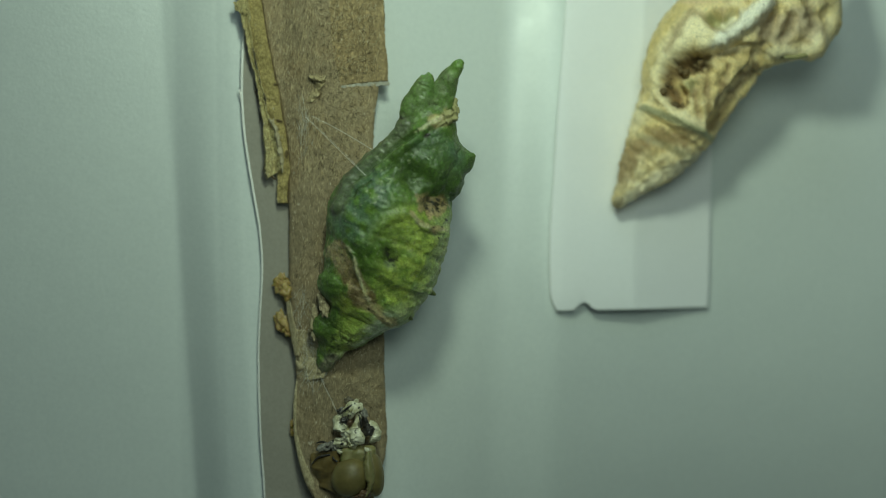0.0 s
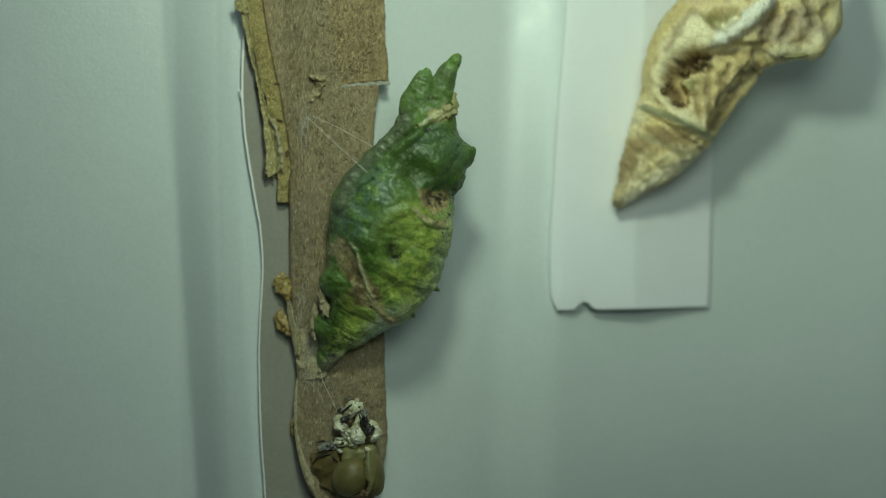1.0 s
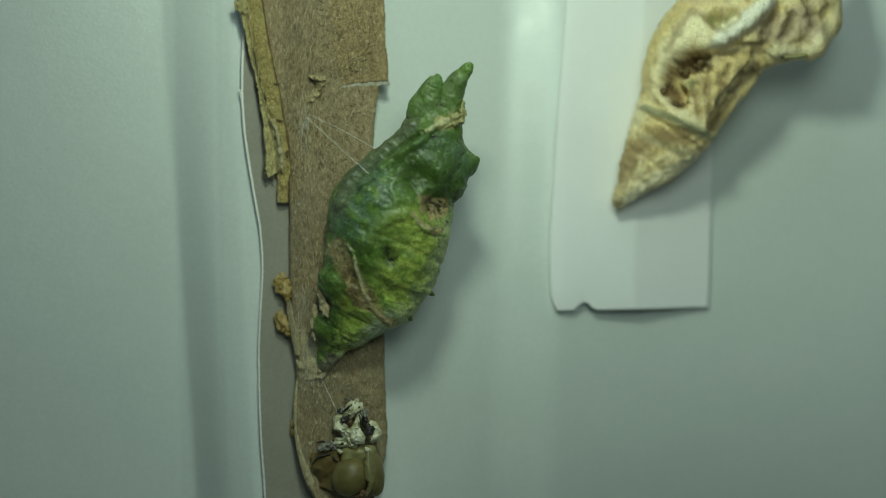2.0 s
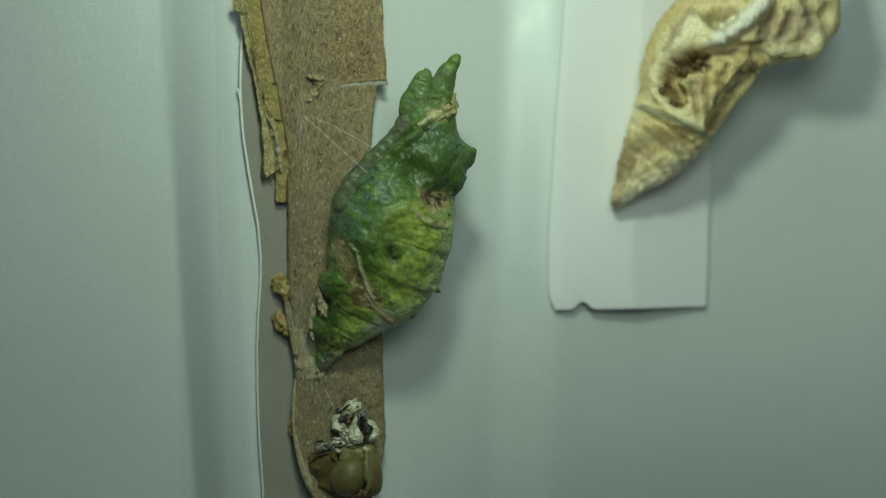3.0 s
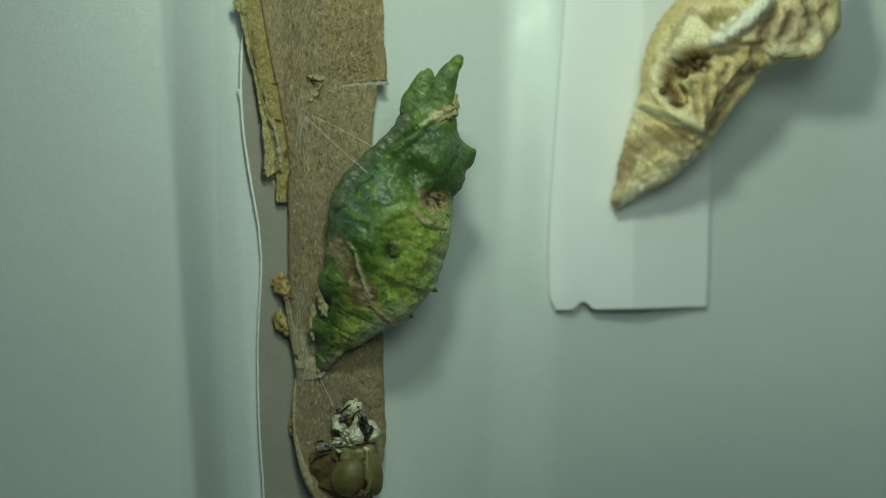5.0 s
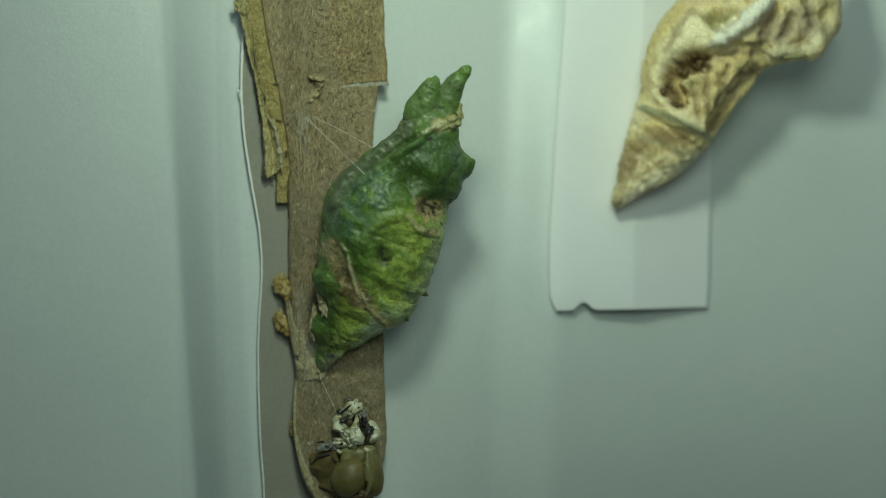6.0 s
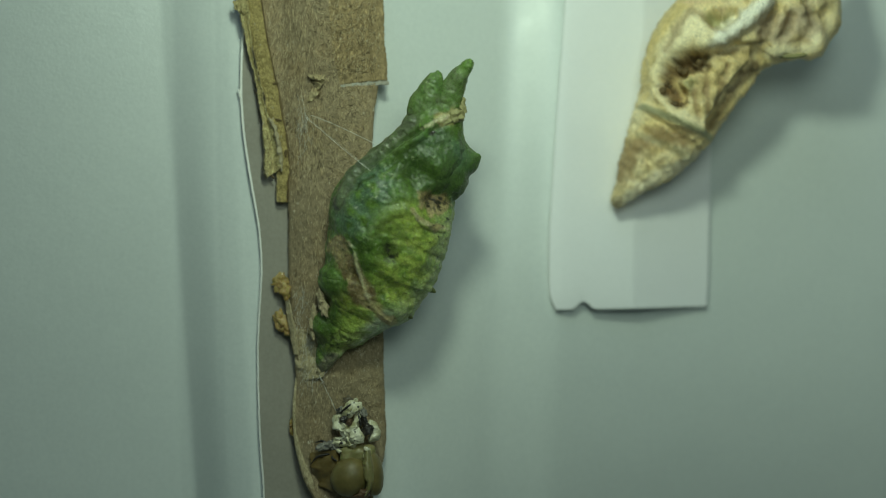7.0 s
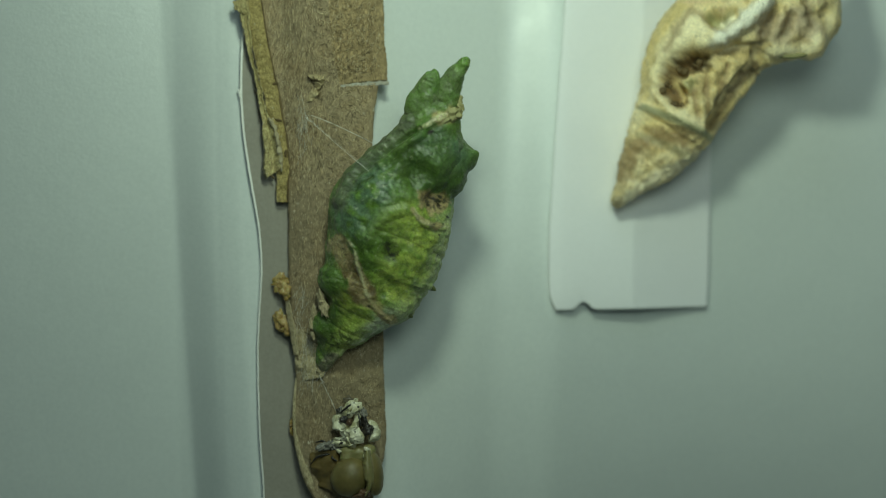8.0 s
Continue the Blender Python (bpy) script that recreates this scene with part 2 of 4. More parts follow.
def lump(centre, radii, turn=0, rough=0.12, scale=0.8, seed=0, detail=3, origin=(0, 0, 0)):
    """A knobbly ellipsoid at (u, v, h), turned in the wall's plane."""
    bm = bmesh.new()
    bmesh.ops.create_icosphere(bm, subdivisions=detail, radius=1)
    m = Matrix.Rotation(radians(turn), 3, "Z")
    for w in bm.verts:
        c = w.co.copy()
        q = Vector((c.x * radii[0], c.y * radii[1], c.z * radii[2]))
        q *= 1 + rough * wob(q.x + seed * 7.3, q.y, q.z, scale, 4)
        w.co = V(m @ q + Vector(centre) - Vector(origin))
    return bm


def fuzz(name, lines, radius, material, parent):
    """Many fine hairs, three-sided, as one mesh: stuff nobody could count."""
    verts, faces = [], []
    for pts in lines:
        n = len(pts)
        for i, p in enumerate(pts):
            d = Vector(pts[min(i + 1, n - 1)]) - Vector(pts[max(i - 1, 0)])
            x = d.cross(Vector((0.1, 0.2, 1))).normalized()
            y = d.normalized().cross(x)
            r = radius * (0.45 if i in (0, n - 1) else 1)
            verts += [V(Vector(p) + (x * math.cos(k) + y * math.sin(k)) * r) for k in (0.5, 2.6, 4.7)]
        b = len(verts) - 3 * n
        for i in range(n - 1):
            for k in range(3):
                faces.append((b + 3 * i + k, b + 3 * i + (k + 1) % 3, b + 3 * i + 3 + (k + 1) % 3, b + 3 * i + 3 + k))
    mesh = bpy.data.meshes.new(name)
    mesh.from_pydata(verts, [], faces)
    mesh.materials.append(material)
    ob = new(name, mesh)
    ob.parent = parent
    return tagged(ob, kind="stuff")


def merge(*parts):
    out = bmesh.new()
    for bm in parts:
        mesh = bpy.data.meshes.new("piece")
        bm.to_mesh(mesh)
        out.from_mesh(mesh)
        bm.free()
        bpy.data.meshes.remove(mesh)
    return out


def near_line(u, v, pts):
    """Distance from (u, v) to a broken line."""
    best = 1e9
    for (ax, ay), (bx, by) in zip(pts, pts[1:]):
        dx, dy = bx - ax, by - ay
        f = max(0, min(1, ((u - ax) * dx + (v - ay) * dy) / (dx * dx + dy * dy + 1e-9)))
        best = min(best, math.hypot(u - ax - f * dx, v - ay - f * dy))
    return best


def blend(a, b, f):
    f = max(0, min(1, f))
    return tuple(x + (y - x) * f for x, y in zip(a, b))


def soft(d, inner, outer):
    """1 within inner, 0 beyond outer."""
    f = max(0, min(1, (outer - d) / (outer - inner)))
    return f * f * (3 - 2 * f)


def body(stations, rings, sides, relief, tint, origin, lo=0.0, hi=1.0, close=True):
    """A shell lofted along stations (u, v, h, half width left, half width right, half depth).
    relief(u, v, h, s, a) pushes it out in millimetres, tint(u, v, h, s, a) colours it."""
    full = spline(stations, 400)
    arc = np.concatenate([[0], np.cumsum(np.linalg.norm(np.diff(full[:, :3], axis=0), axis=1))])
    arc /= arc[-1]
    s_all = np.linspace(lo, hi, rings)
    p = np.array([[np.interp(s, arc, full[:, k]) for k in range(6)] for s in s_all])
    s_all = [float(s) for s in s_all]
    bm = bmesh.new()
    col = bm.loops.layers.float_color.new("tint")
    grid, shade = [], {}
    for i in range(rings):
        t = Vector(p[min(i + 1, rings - 1), :3] - p[max(i - 1, 0), :3]).normalized()
        x = t.cross(Vector((0, 0, 1))).normalized()
        z = x.cross(t).normalized()
        row = []
        for k in range(sides):
            a = math.tau * k / sides
            ca, sa = math.cos(a), math.sin(a)
            w = float(p[i, 4] if ca > 0 else p[i, 3])
            n = (x * ca + z * sa)
            q = Vector(p[i, :3]) + x * ca * w + z * sa * float(p[i, 5])
            q += n * relief(q.x, q.y, q.z, s_all[i], a)
            vert = bm.verts.new(V(q - Vector(origin)))
            shade[vert] = tint(q.x, q.y, q.z, s_all[i], a)
            row.append(vert)
        grid.append(row)
    for q, w in zip(grid, grid[1:]):
        for k in range(sides):
            bm.faces.new((q[k], q[(k + 1) % sides], w[(k + 1) % sides], w[k]))
    if close:
        bm.faces.new(grid[0][::-1])
        bm.faces.new(grid[-1])
    for f in bm.faces:
        for lp in f.loops:
            lp[col] = (*shade[lp.vert], 1)
    return bm


# ---- the wall and the added enclosure ----
def wall_height(u, v):
    """The board's relief: a shallow step on one side, a rising fillet on the other, leaning back to the right."""
    x = max(0, min(1, (u + 0.055 * v + 29.8) / 7.4))
    y = max(0, min(1, (u + 0.055 * v + 30.4) / 5.4))
    step = (1 - v / 45) * (-1.2 * (1 - y * y * (3 - 2 * y)) - 2.3 * (1 - x) ** 1.2) + 0.20 * max(0, -30 - u)
    step -= 0.04 * soft(abs(u + 0.01 * v + 24.9), 0.05, 0.35)
    w = max(0, min(62, u + 8))
    back = -3.1 * (1 - math.exp(-w / 9)) - 0.32 * (w if w < 26 else w - (w - 26) ** 2 / 72)
    g = max(0, min(1, (u - 0.03 * v - 5.6) / 8.6))
    rise = 2.7 * g * g * (3 - 2 * g)
    sag = 0.0042 * min(0, v) ** 2 * max(0, min(1, (u + 4) / 14))
    return step + back + rise - sag - 0.6


def build_wall():
    bm = bmesh.new()
    us = [-300, -120, -80, -60] + list(np.arange(-52, 60, 0.3)) + [60, 80, 120, 300]
    vs = [-260, -100, -60] + list(np.arange(-45, 46, 3.0)) + [60, 100, 340]
    grid = []
    for v in vs:
        grid.append([bm.verts.new(V((u, v, wall_height(u, max(-60, min(60, v)))))) for u in us])
    for p, q in zip(grid, grid[1:]):
        for j in range(len(us) - 1):
            bm.faces.new((p[j], p[j + 1], q[j + 1], q[j]))
    back = [bm.verts.new((x, 0.03, z)) for x, z in ((-0.3, -0.26), (0.3, -0.26), (0.3, 0.34), (-0.3, 0.34))]
    bm.faces.new(back[::-1])
    ob = finish("wall_back", bm, M_WALL)
    tagged(ob, "pale grey-green painted board with shallow moulded folds", "wall", kind="structure")


# unseen panels added around the camera to close the space and bounce light
def build_enclosure():
    def slab(name, lo, hi, label, category):
        bm = bmesh.new()
        bmesh.ops.create_cube(bm, size=1)
        for w in bm.verts:
            w.co = [(a + b) / 2 + c * (b - a) for a, b, c in zip(lo, hi, w.co)]
        tagged(finish(name, bm, M_ROOM, smooth=False), label, category, kind="structure")
    slab("floor", (-0.32, -0.62, -0.29), (0.32, 0.05, -0.26), "plain pale floor of an added, unseen enclosure", "floor")
    slab("ceiling", (-0.32, -0.62, 0.34), (0.32, 0.05, 0.37), "plain pale lid of an added, unseen enclosure", "ceiling")
    slab("wall_west", (-0.32, -0.62, -0.26), (-0.30, 0.05, 0.34), "plain pale side wall of an added, unseen enclosure", "wall")
    slab("wall_east", (0.30, -0.62, -0.26), (0.32, 0.05, 0.34), "plain pale side wall of an added, unseen enclosure", "wall")
    slab("wall_south", (-0.30, -0.62, -0.26), (0.30, -0.60, 0.34), "plain pale front wall of an added, unseen enclosure", "wall")


build_wall()
build_enclosure()


# ---- paper strips beside the chrysalis ----
def build_backing():
    left = [(-22.0, 29.3), (-22.2, 23.7), (-22.4, 18.1), (-22.1, 12.8), (-21.2, 6.9), (-20.4, 2.2), (-20.1, -2.4),
            (-20.4, -8.0), (-20.5, -13.0), (-20.3, -19.9), (-19.9, -26.1), (-19.7, -32.3)]
    left = [(u + 0.2, v) for u, v in left]
    right = [(-11.0, v) for _, v in left]
    bm = sheet(left, right, lambda s, t, u, v: 0.05 + 0.4 * t + 0.12 * wob(u, v, 0, 9) , 0.45, 200, 22, 0.03, 3, (-20, 0, 0), 0.012, 1.0)
    rt = root("backing_card", V((-20, 0, 0)))
    part("card_sheet", bm, (M_BACKING, M_BACKING), rt)
    # white strip on top stands in for light on the cut edge
    left, strip = [(u - 0.10, v) for u, v in left], [(u + 0.24 + 0.22 * soft(-v, -8, 4), v) for u, v in left]
    bm = sheet(left, strip, lambda s, t, u, v: 0.095 - 0.12 * t + 0.12 * wob(u, v, 0, 9), 0.47, 200, 9, 0.03, 3, (-20, 0, 0), 0.0, 0.9)
    part("cut_edge", bm, M_EDGE, rt, "cut paper edge, painted white as if lit")
    part("edge_tuft", merge(lump((-22.45, 17.4, 0.3), (0.13, 0.18, 0.12), 10, 0.7, 0.3, 3, 3, (-20, 0, 0)), lump((-22.3, 16.9, 0.3), (0.10, 0.28, 0.12), 0, 0.6, 0.3, 5, 3, (-20, 0, 0))), M_EDGE, rt, "white fibre tuft")
    for pts in ([(-20.7, 17.4, 0.6), (-20.4, 16.7, 0.9), (-20.3, 16.0, 0.7)], [(-20.8, 18.3, 0.6), (-20.5, 17.6, 0.8), (-20.6, 17.0, 0.7)], [(-20.3, 15.4, 0.6), (-20.1, 14.6, 0.8), (-20.2, 13.8, 0.7)]):
        part("stray_fibre", tube(pts, (0.03, 0.05, 0.02), 12, 6, (-20, 0, 0)), M_FIBRE_DARK, rt, "dark stray paper fibre")
    tagged(rt, "grey-beige paper card with a wavy white cut edge on the board", "card")


def strip_height(u, v, mid=-11.6, half=5.6):
    x = (u - mid) / half
    return 2.65 - (1.8 if x < 0 else 1.5) * min(1.06, abs(x)) ** 2.2 + 0.18 * wob(u, v, 1, 6) + 0.06 * wob(u, v, 4, 1.5)


def build_strip():
    left_edge = [(-21.3, 30.9), (-20.5, 27.2), (-19.6, 22.2), (-18.5, 17.3), (-17.6, 12.4), (-17.1, 8.1), (-16.8, 3.8), (-16.9, 0.1),
            (-16.8, -3.6), (-16.6, -7.3), (-16.2, -11.0), (-16.0, -14.2), (-16.2, -17.8), (-16.0, -21.5), (-15.2, -24.6), (-13.4, -27.7)]
    right_edge = [(-6.8, 30.9), (-6.6, 27.2), (-6.4, 22.2), (-7.1, 17.3), (-7.6, 12.4), (-7.6, 8.1), (-7.3, 3.8), (-7.0, 0.1),
             (-6.7, -3.6), (-6.5, -7.3), (-6.4, -11.0), (-6.4, -14.7), (-6.2, -18.4), (-6.2, -21.5), (-6.9, -24.9), (-7.9, -28.3)]
    rt = root("kraft_strip", V((-11.5, 0, 0)))
    o = (-11.5, 0, 0)
    part("strip_sheet", sheet(left_edge, right_edge, lambda s, t, u, v: strip_height(u, v) + 0.5 * max(0, 1 - t * 4) ** 2 * soft(v, -19, -13), 0.5, 340, 48, 0.10, 5, o), (M_STRIP, M_STRIP), rt)
    # the torn upper layer, its free edge lying on the sheet below
    left = [(-16.2, 30.8), (-15.6, 25.9), (-15.1, 22.2), (-14.3, 19.7), (-13.4, 17.5)]
    right = [(-6.6, 30.8), (-6.4, 25.9), (-6.3, 22.8), (-6.1, 20.3), (-6.0, 18.4)]
    part("torn_layer", sheet(left, right, lambda s, t, u, v: strip_height(u, v) - 0.14 + 0.36 * min(1, t * 2.2) + 0.20 * s * t, 0.16, 140, 40, 0.09, 8, o), (M_KRAFT, M_TORN), rt)
    left = [(-10.9, 17.7), (-10.9, 17.4)]
    right = [(-6.1, 18.4), (-6.0, 17.9)]
    part("torn_edge", sheet(left, right, lambda s, t, u, v: strip_height(u, v) + 0.30 - 0.1 * s + 0.08 * wob(u, v, 2, 0.6, 3), 0.08, 8, 90, 0.22, 12, o), (M_TORN, M_TORN), rt, "pale torn paper edge")
    part("curled_rim", tube([(-15.9, -14.0, 1.7), (-16.1, -16.9, 2), (-16.0, -20.0, 2.1), (-15.4, -22.7, 2.2), (-14.5, -25.1, 2.4), (-13.3, -27.3, 2.4)], (0.10, 0.22, 0.26, 0.4, 0.55, 0.6), 90, 12, o), M_SILK_PAD, rt, "pale curled paper rim")
    # loose fibres of the paper, within its edges
    edge_l, edge_r = np.array(left_edge)[::-1], np.array(right_edge)[::-1]
    rng = random.Random(4)
    for name, mat, count, rad in (("dark_fuzz", M_FIBRE_DARK, 1500, 0.020), ("pale_fuzz", M_FIBRE_PALE, 3400, 0.023)):
        bits = []
        for _ in range(count):
            v = rng.uniform(-26, 29) if rng.random() < 0.45 else rng.uniform(7, 29)
            lo, hi = float(np.interp(v, edge_l[:, 1], edge_l[:, 0])) + 0.4, float(np.interp(v, edge_r[:, 1], edge_r[:, 0])) - 0.5
            u = rng.uniform(lo, hi)
            flat = (u - lo) / (hi - lo) > 0.45
            a, n, curl = rng.gauss(1.5, 1.0 if flat else 0.25), rng.uniform(0.25, 0.9), rng.gauss(0, 1.6 if flat else 0.4)
            lift = (0.60 if u > -11 else 0.45) if v > 18.5 and u > -14.5 else 0.28
            pts = []
            for k in range(4):
                b = a + curl * (k / 3 - 0.5)
                u, v = min(hi, max(lo, u + math.cos(b) * n / 3)), v + math.sin(b) * n / 3
                pts.append((u, v, strip_height(u, v) + lift + 0.05 * math.sin(k + n * 9)))
            bits.append([(p[0] - o[0], p[1] - o[1], p[2] - o[2]) for p in pts])
        fuzz(name, bits, rad, mat, rt)
    tagged(rt, "brown kraft paper strip with torn layers and loose fibres", "paper strip")


def build_flap():
    """Two torn layers: a darker one below that reaches further down, a paler one above with a frayed rim."""
    rt = root("cardboard_flap", V((-19, 15, 0.4)))
    o = (-19, 15, 0.4)
    ridge = [(-21.4, 29.7), (-21.1, 25.0), (-20.6, 20.6), (-19.7, 17.8), (-19.2, 15.0), (-18.5, 13.3), (-17.8, 10.9), (-17.6, 8.7)]
    outer = [(-22.4, 29.7), (-22.0, 25.0), (-20.9, 20.4), (-20.3, 17.4), (-19.8, 14.3), (-19.7, 11.8), (-19.5, 9.0), (-19.3, 7.6)]
    right = [(-20.2, 29.7), (-19.4, 24.2), (-18.7, 20.4), (-18.2, 18.2), (-17.9, 16.8), (-17.5, 14.3), (-17.1, 12.4), (-16.8, 9.2), (-16.9, 6.8), (-17.0, 5.0)]
    inner = [(-21.6, 29.7), (-21.2, 24.2), (-20.5, 20.4), (-20.0, 18.2), (-19.6, 16.8), (-19.1, 14.3), (-18.7, 12.4), (-18.3, 9.2), (-18.2, 6.8), (-18.1, 5.0)]

    def low(s, t, u, v):
        return 1.05 + 0.25 * math.sin(t * 3.0) + 0.20 * wob(u, v, 2, 1.1, 5) + 0.10 * wob(u, v * 0.3, 8, 0.5, 3)

    def high(s, t, u, v):
        curl = 0.55 * math.exp(-(1 - t) / 0.16) * soft(v, 8, 16)
        return 1.62 + curl - 0.30 * math.exp(-((t - 0.62) / 0.15) ** 2) + 0.20 * wob(u, v, 12, 1.2, 5)
    part("lower_layer", sheet(inner, right, low, 0.7, 220, 24, 0.14, 21, o, 0.08), (M_FLAP, M_TORN_EDGE), rt, "darker torn lower layer")
    part("upper_layer", sheet(outer, ridge, high, 0.42, 220, 22, 0.20, 27, o, 0.12), (M_FLAP_TOP, M_TORN_EDGE), rt, "paler frayed upper layer")
    rim = [(-18.9, 14.2, 2.2), (-18.3, 13.2, 2.3), (-17.9, 11.6, 2.2), (-17.6, 10.0, 2.1), (-17.5, 8.4, 1.9)]
    bm = tube(rim, (0.10, 0.24, 0.20, 0.24, 0.10), 70, 12, o)
    for w in bm.verts:
        q = w.co * 1000
        w.co += Vector((wob(q.x, q.y, q.z, 0.6, 3), wob(q.x + 9, q.y, q.z, 0.6, 3), wob(q.x, q.y + 9, q.z, 0.6, 3))) * 0.00018
    part("frayed_rim", bm, M_TORN_EDGE, rt, "pale frayed paper rim")
    # dark tube drawn in place of the shade between flap and strip
    part("gap_shade", tube([(u + 0.05, v, 1.35) for u, v in right], (0.05, 0.09, 0.08, 0.1, 0.12, 0.08, 0.1, 0.09, 0.05), 160, 8, o), M_BITS_SHADE, rt, "dark line standing for the shaded gap beside the flap")
    # dark lumps that stand for shade in the notches and under the end
    for p, r, t in (((-18.2, 18.0, 1.75), (0.36, 0.10, 0.12), 8), ((-17.9, 14.0, 1.8), (0.34, 0.14, 0.15), -14), ((-17.1, 10.4, 1.7), (0.18, 0.4, 0.2), 0), ((-18.8, 8.0, 1.5), (0.6, 0.12, 0.2), -38)):
        part("notch_shade", lump(p, r, t, 0.4, 0.4, p[1], 3, o), M_BITS_SHADE, rt)
    tuft = [sheet([(-22.9 + 0.5 * k, 26.9 - 0.3 * k), (-22.6 + 0.4 * k, 26.0 - 0.3 * k)], [(-21.9 + 0.3 * k, 27.2), (-21.7 + 0.2 * k, 25.7)],
                  lambda s, t, u, v, k=k: 1.9 + 0.2 * k + 0.35 * wob(u, v, k * 5, 0.6, 4), 0.16, 16, 14, 0.16, 50 + k, o) for k in range(3)]
    part("torn_tuft", merge(*tuft), M_FLAP_TOP, rt)
    tagged(rt, "torn layered brown cardboard flap along the strip's edge", "cardboard")


def build_scraps():
    rt = root("curled_scrap", V((-13.6, 17.2, 3.2)))
    o = (-13.6, 17.2, 3.2)
    part("scrap_top", sheet([(-14.5, 18.9), (-14.2, 18.3)], [(-12.6, 18.7), (-12.9, 17.9)],
                            lambda s, t, u, v: strip_height(u, v) + 0.45 + 0.7 * math.sin(2.6 * s) + 0.35 * wob(u, v, 4, 0.5, 4), 0.12, 26, 34, 0.20, 61, o), M_SCRAP, rt)
    part("scrap_foot", sheet([(-13.9, 18.2), (-14.0, 17.3), (-14.5, 16.7), (-14.8, 16.0)], [(-12.9, 18.0), (-13.2, 17.2), (-13.4, 16.6), (-14.2, 15.9)],
                             lambda s, t, u, v: strip_height(u, v) + 0.42 + 0.40 * t * (1 - s) + 0.35 * wob(u, v, 7, 0.55, 4), 0.12, 40, 24, 0.20, 67, o), M_SCRAP, rt)
    part("scrap_edge", lump((-13.3, 16.7, 3.0), (0.10, 0.32, 0.10), -20, 0.6, 0.3, 12, 3, o), M_BITS_SHADE, rt)
    tagged(rt, "small curled scrap of torn beige paper on the strip", "paper scrap")
    for name, spots in (("gum_drop", ((-17.8, -3.9, 1.3), (-17.2, -4.7, 1.7), (-17.5, -3.3, 1.2))), ("gum_drop", ((-17.6, -8.0, 1.2), (-17.1, -8.6, 1.5), (-17.9, -7.6, 1))), ("gum_drop", ((-16.35, -18.9, 1.3), (-16.45, -20.0, 1.1)))):
        rt = root(name, V(spots[0]))
        for k, p in enumerate(spots):
            part("gum_bead", lump(p, (0.75 - 0.1 * k, 0.95 - 0.12 * k, 0.32) if p[1] > -15 else (0.32, 0.55, 0.3), 25 * k, 0.75, 0.55, k + 3 + p[1], 4, spots[0]), M_GUM, rt)
        tagged(rt, "dried amber gum drops at the strip's edge", "gum drop", group="gum drops")
    # the spun pad that holds the tail
    rt = root("silk_pad", V((-14.6, -11.6, 3)))
    o = (-14.6, -11.6, 3)
    part("pad_sheet", sheet([(-16.4, -8.8), (-16.2, -11.0), (-15.9, -13.1), (-15.3, -14.4)],
                            [(-13.3, -9.1), (-12.6, -11.1), (-12.0, -12.3), (-13.0, -13.9)],
                            lambda s, t, u, v: strip_height(u, v) + 0.22 + 0.5 * t * t + 0.26 * wob(u, v, 3, 1.2, 5), 0.3, 70, 44, 0.3, 33, o), (M_SILK_PAD, M_SILK_PAD), rt)
    part("pad_ridge", sheet([(-17.1, -5.8), (-17.0, -7.3), (-16.7, -9.1), (-16.2, -11.6)],
                            [(-16.6, -5.6), (-16.3, -7.3), (-15.9, -9.1), (-15.6, -11.6)],
                            lambda s, t, u, v: 1.9 + 0.5 * t + 0.1 * wob(u, v, 3, 0.8, 3), 0.35, 60, 8, 0.08, 35, o), (M_SILK_PAD, M_FIBRE_PALE), rt)
    part("pad_web", merge(lump((-12.7, -5.9, 6.2), (0.45, 1.5, 0.45), 10, 0.7, 0.5, 3, 4, o), lump((-13.8, -7.9, 4.6), (0.4, 1.6, 0.5), -6, 0.7, 0.5, 6, 4, o),
                          lump((-12.5, -4.1, 6), (0.28, 0.8, 0.35), 8, 0.4, 0.6, 9, 3, o)), M_SILK_PAD, rt)
    part("tail_web", lump((-12.7, -12.9, 3.2), (1.2, 0.5, 0.35), 38, 0.35, 0.7, 24, 4, o), M_SILK_PAD, rt)
    silk_hairs("silk_fuzz", rt, o, 160, (-13.9, -11.6), (0.8, 1.5), 1.2, 3.2, 0.5, 72)
    silk_hairs("silk_web", rt, o, 32, (-15.4, -7.5), (0.5, 1.6), 1.4, 2.8, 0.3, 73)
    tagged(rt, "beige spun silk pad on the kraft strip holding the tail", "silk pad")


GIRDLE_THREADS = []


def silk_hairs(name, parent, origin, count, centre, spread, lean, length, lift, seed):
    """Fine loose silk over the strip."""
    rng = random.Random(seed)
    lines = []
    for _ in range(count):
        u, v = rng.gauss(centre[0], spread[0]), rng.gauss(centre[1], spread[1])
        a, n, bend = rng.gauss(lean, 0.35), rng.uniform(0.4, 1) * length, rng.gauss(0, 0.25)
        top = rng.uniform(0.3, 1) * lift
        pts = []
        for k in range(6):
            f = k / 5 - 0.5
            x, y = u + math.cos(a + bend * f) * n * f, v + math.sin(a + bend * f) * n * f
            pts.append((x - origin[0], y - origin[1], strip_height(x, y) + 0.27 + top * (1 - 4 * f * f) - origin[2]))
        lines.append(pts)
    return fuzz(name, lines, 0.010, M_SILK, parent)


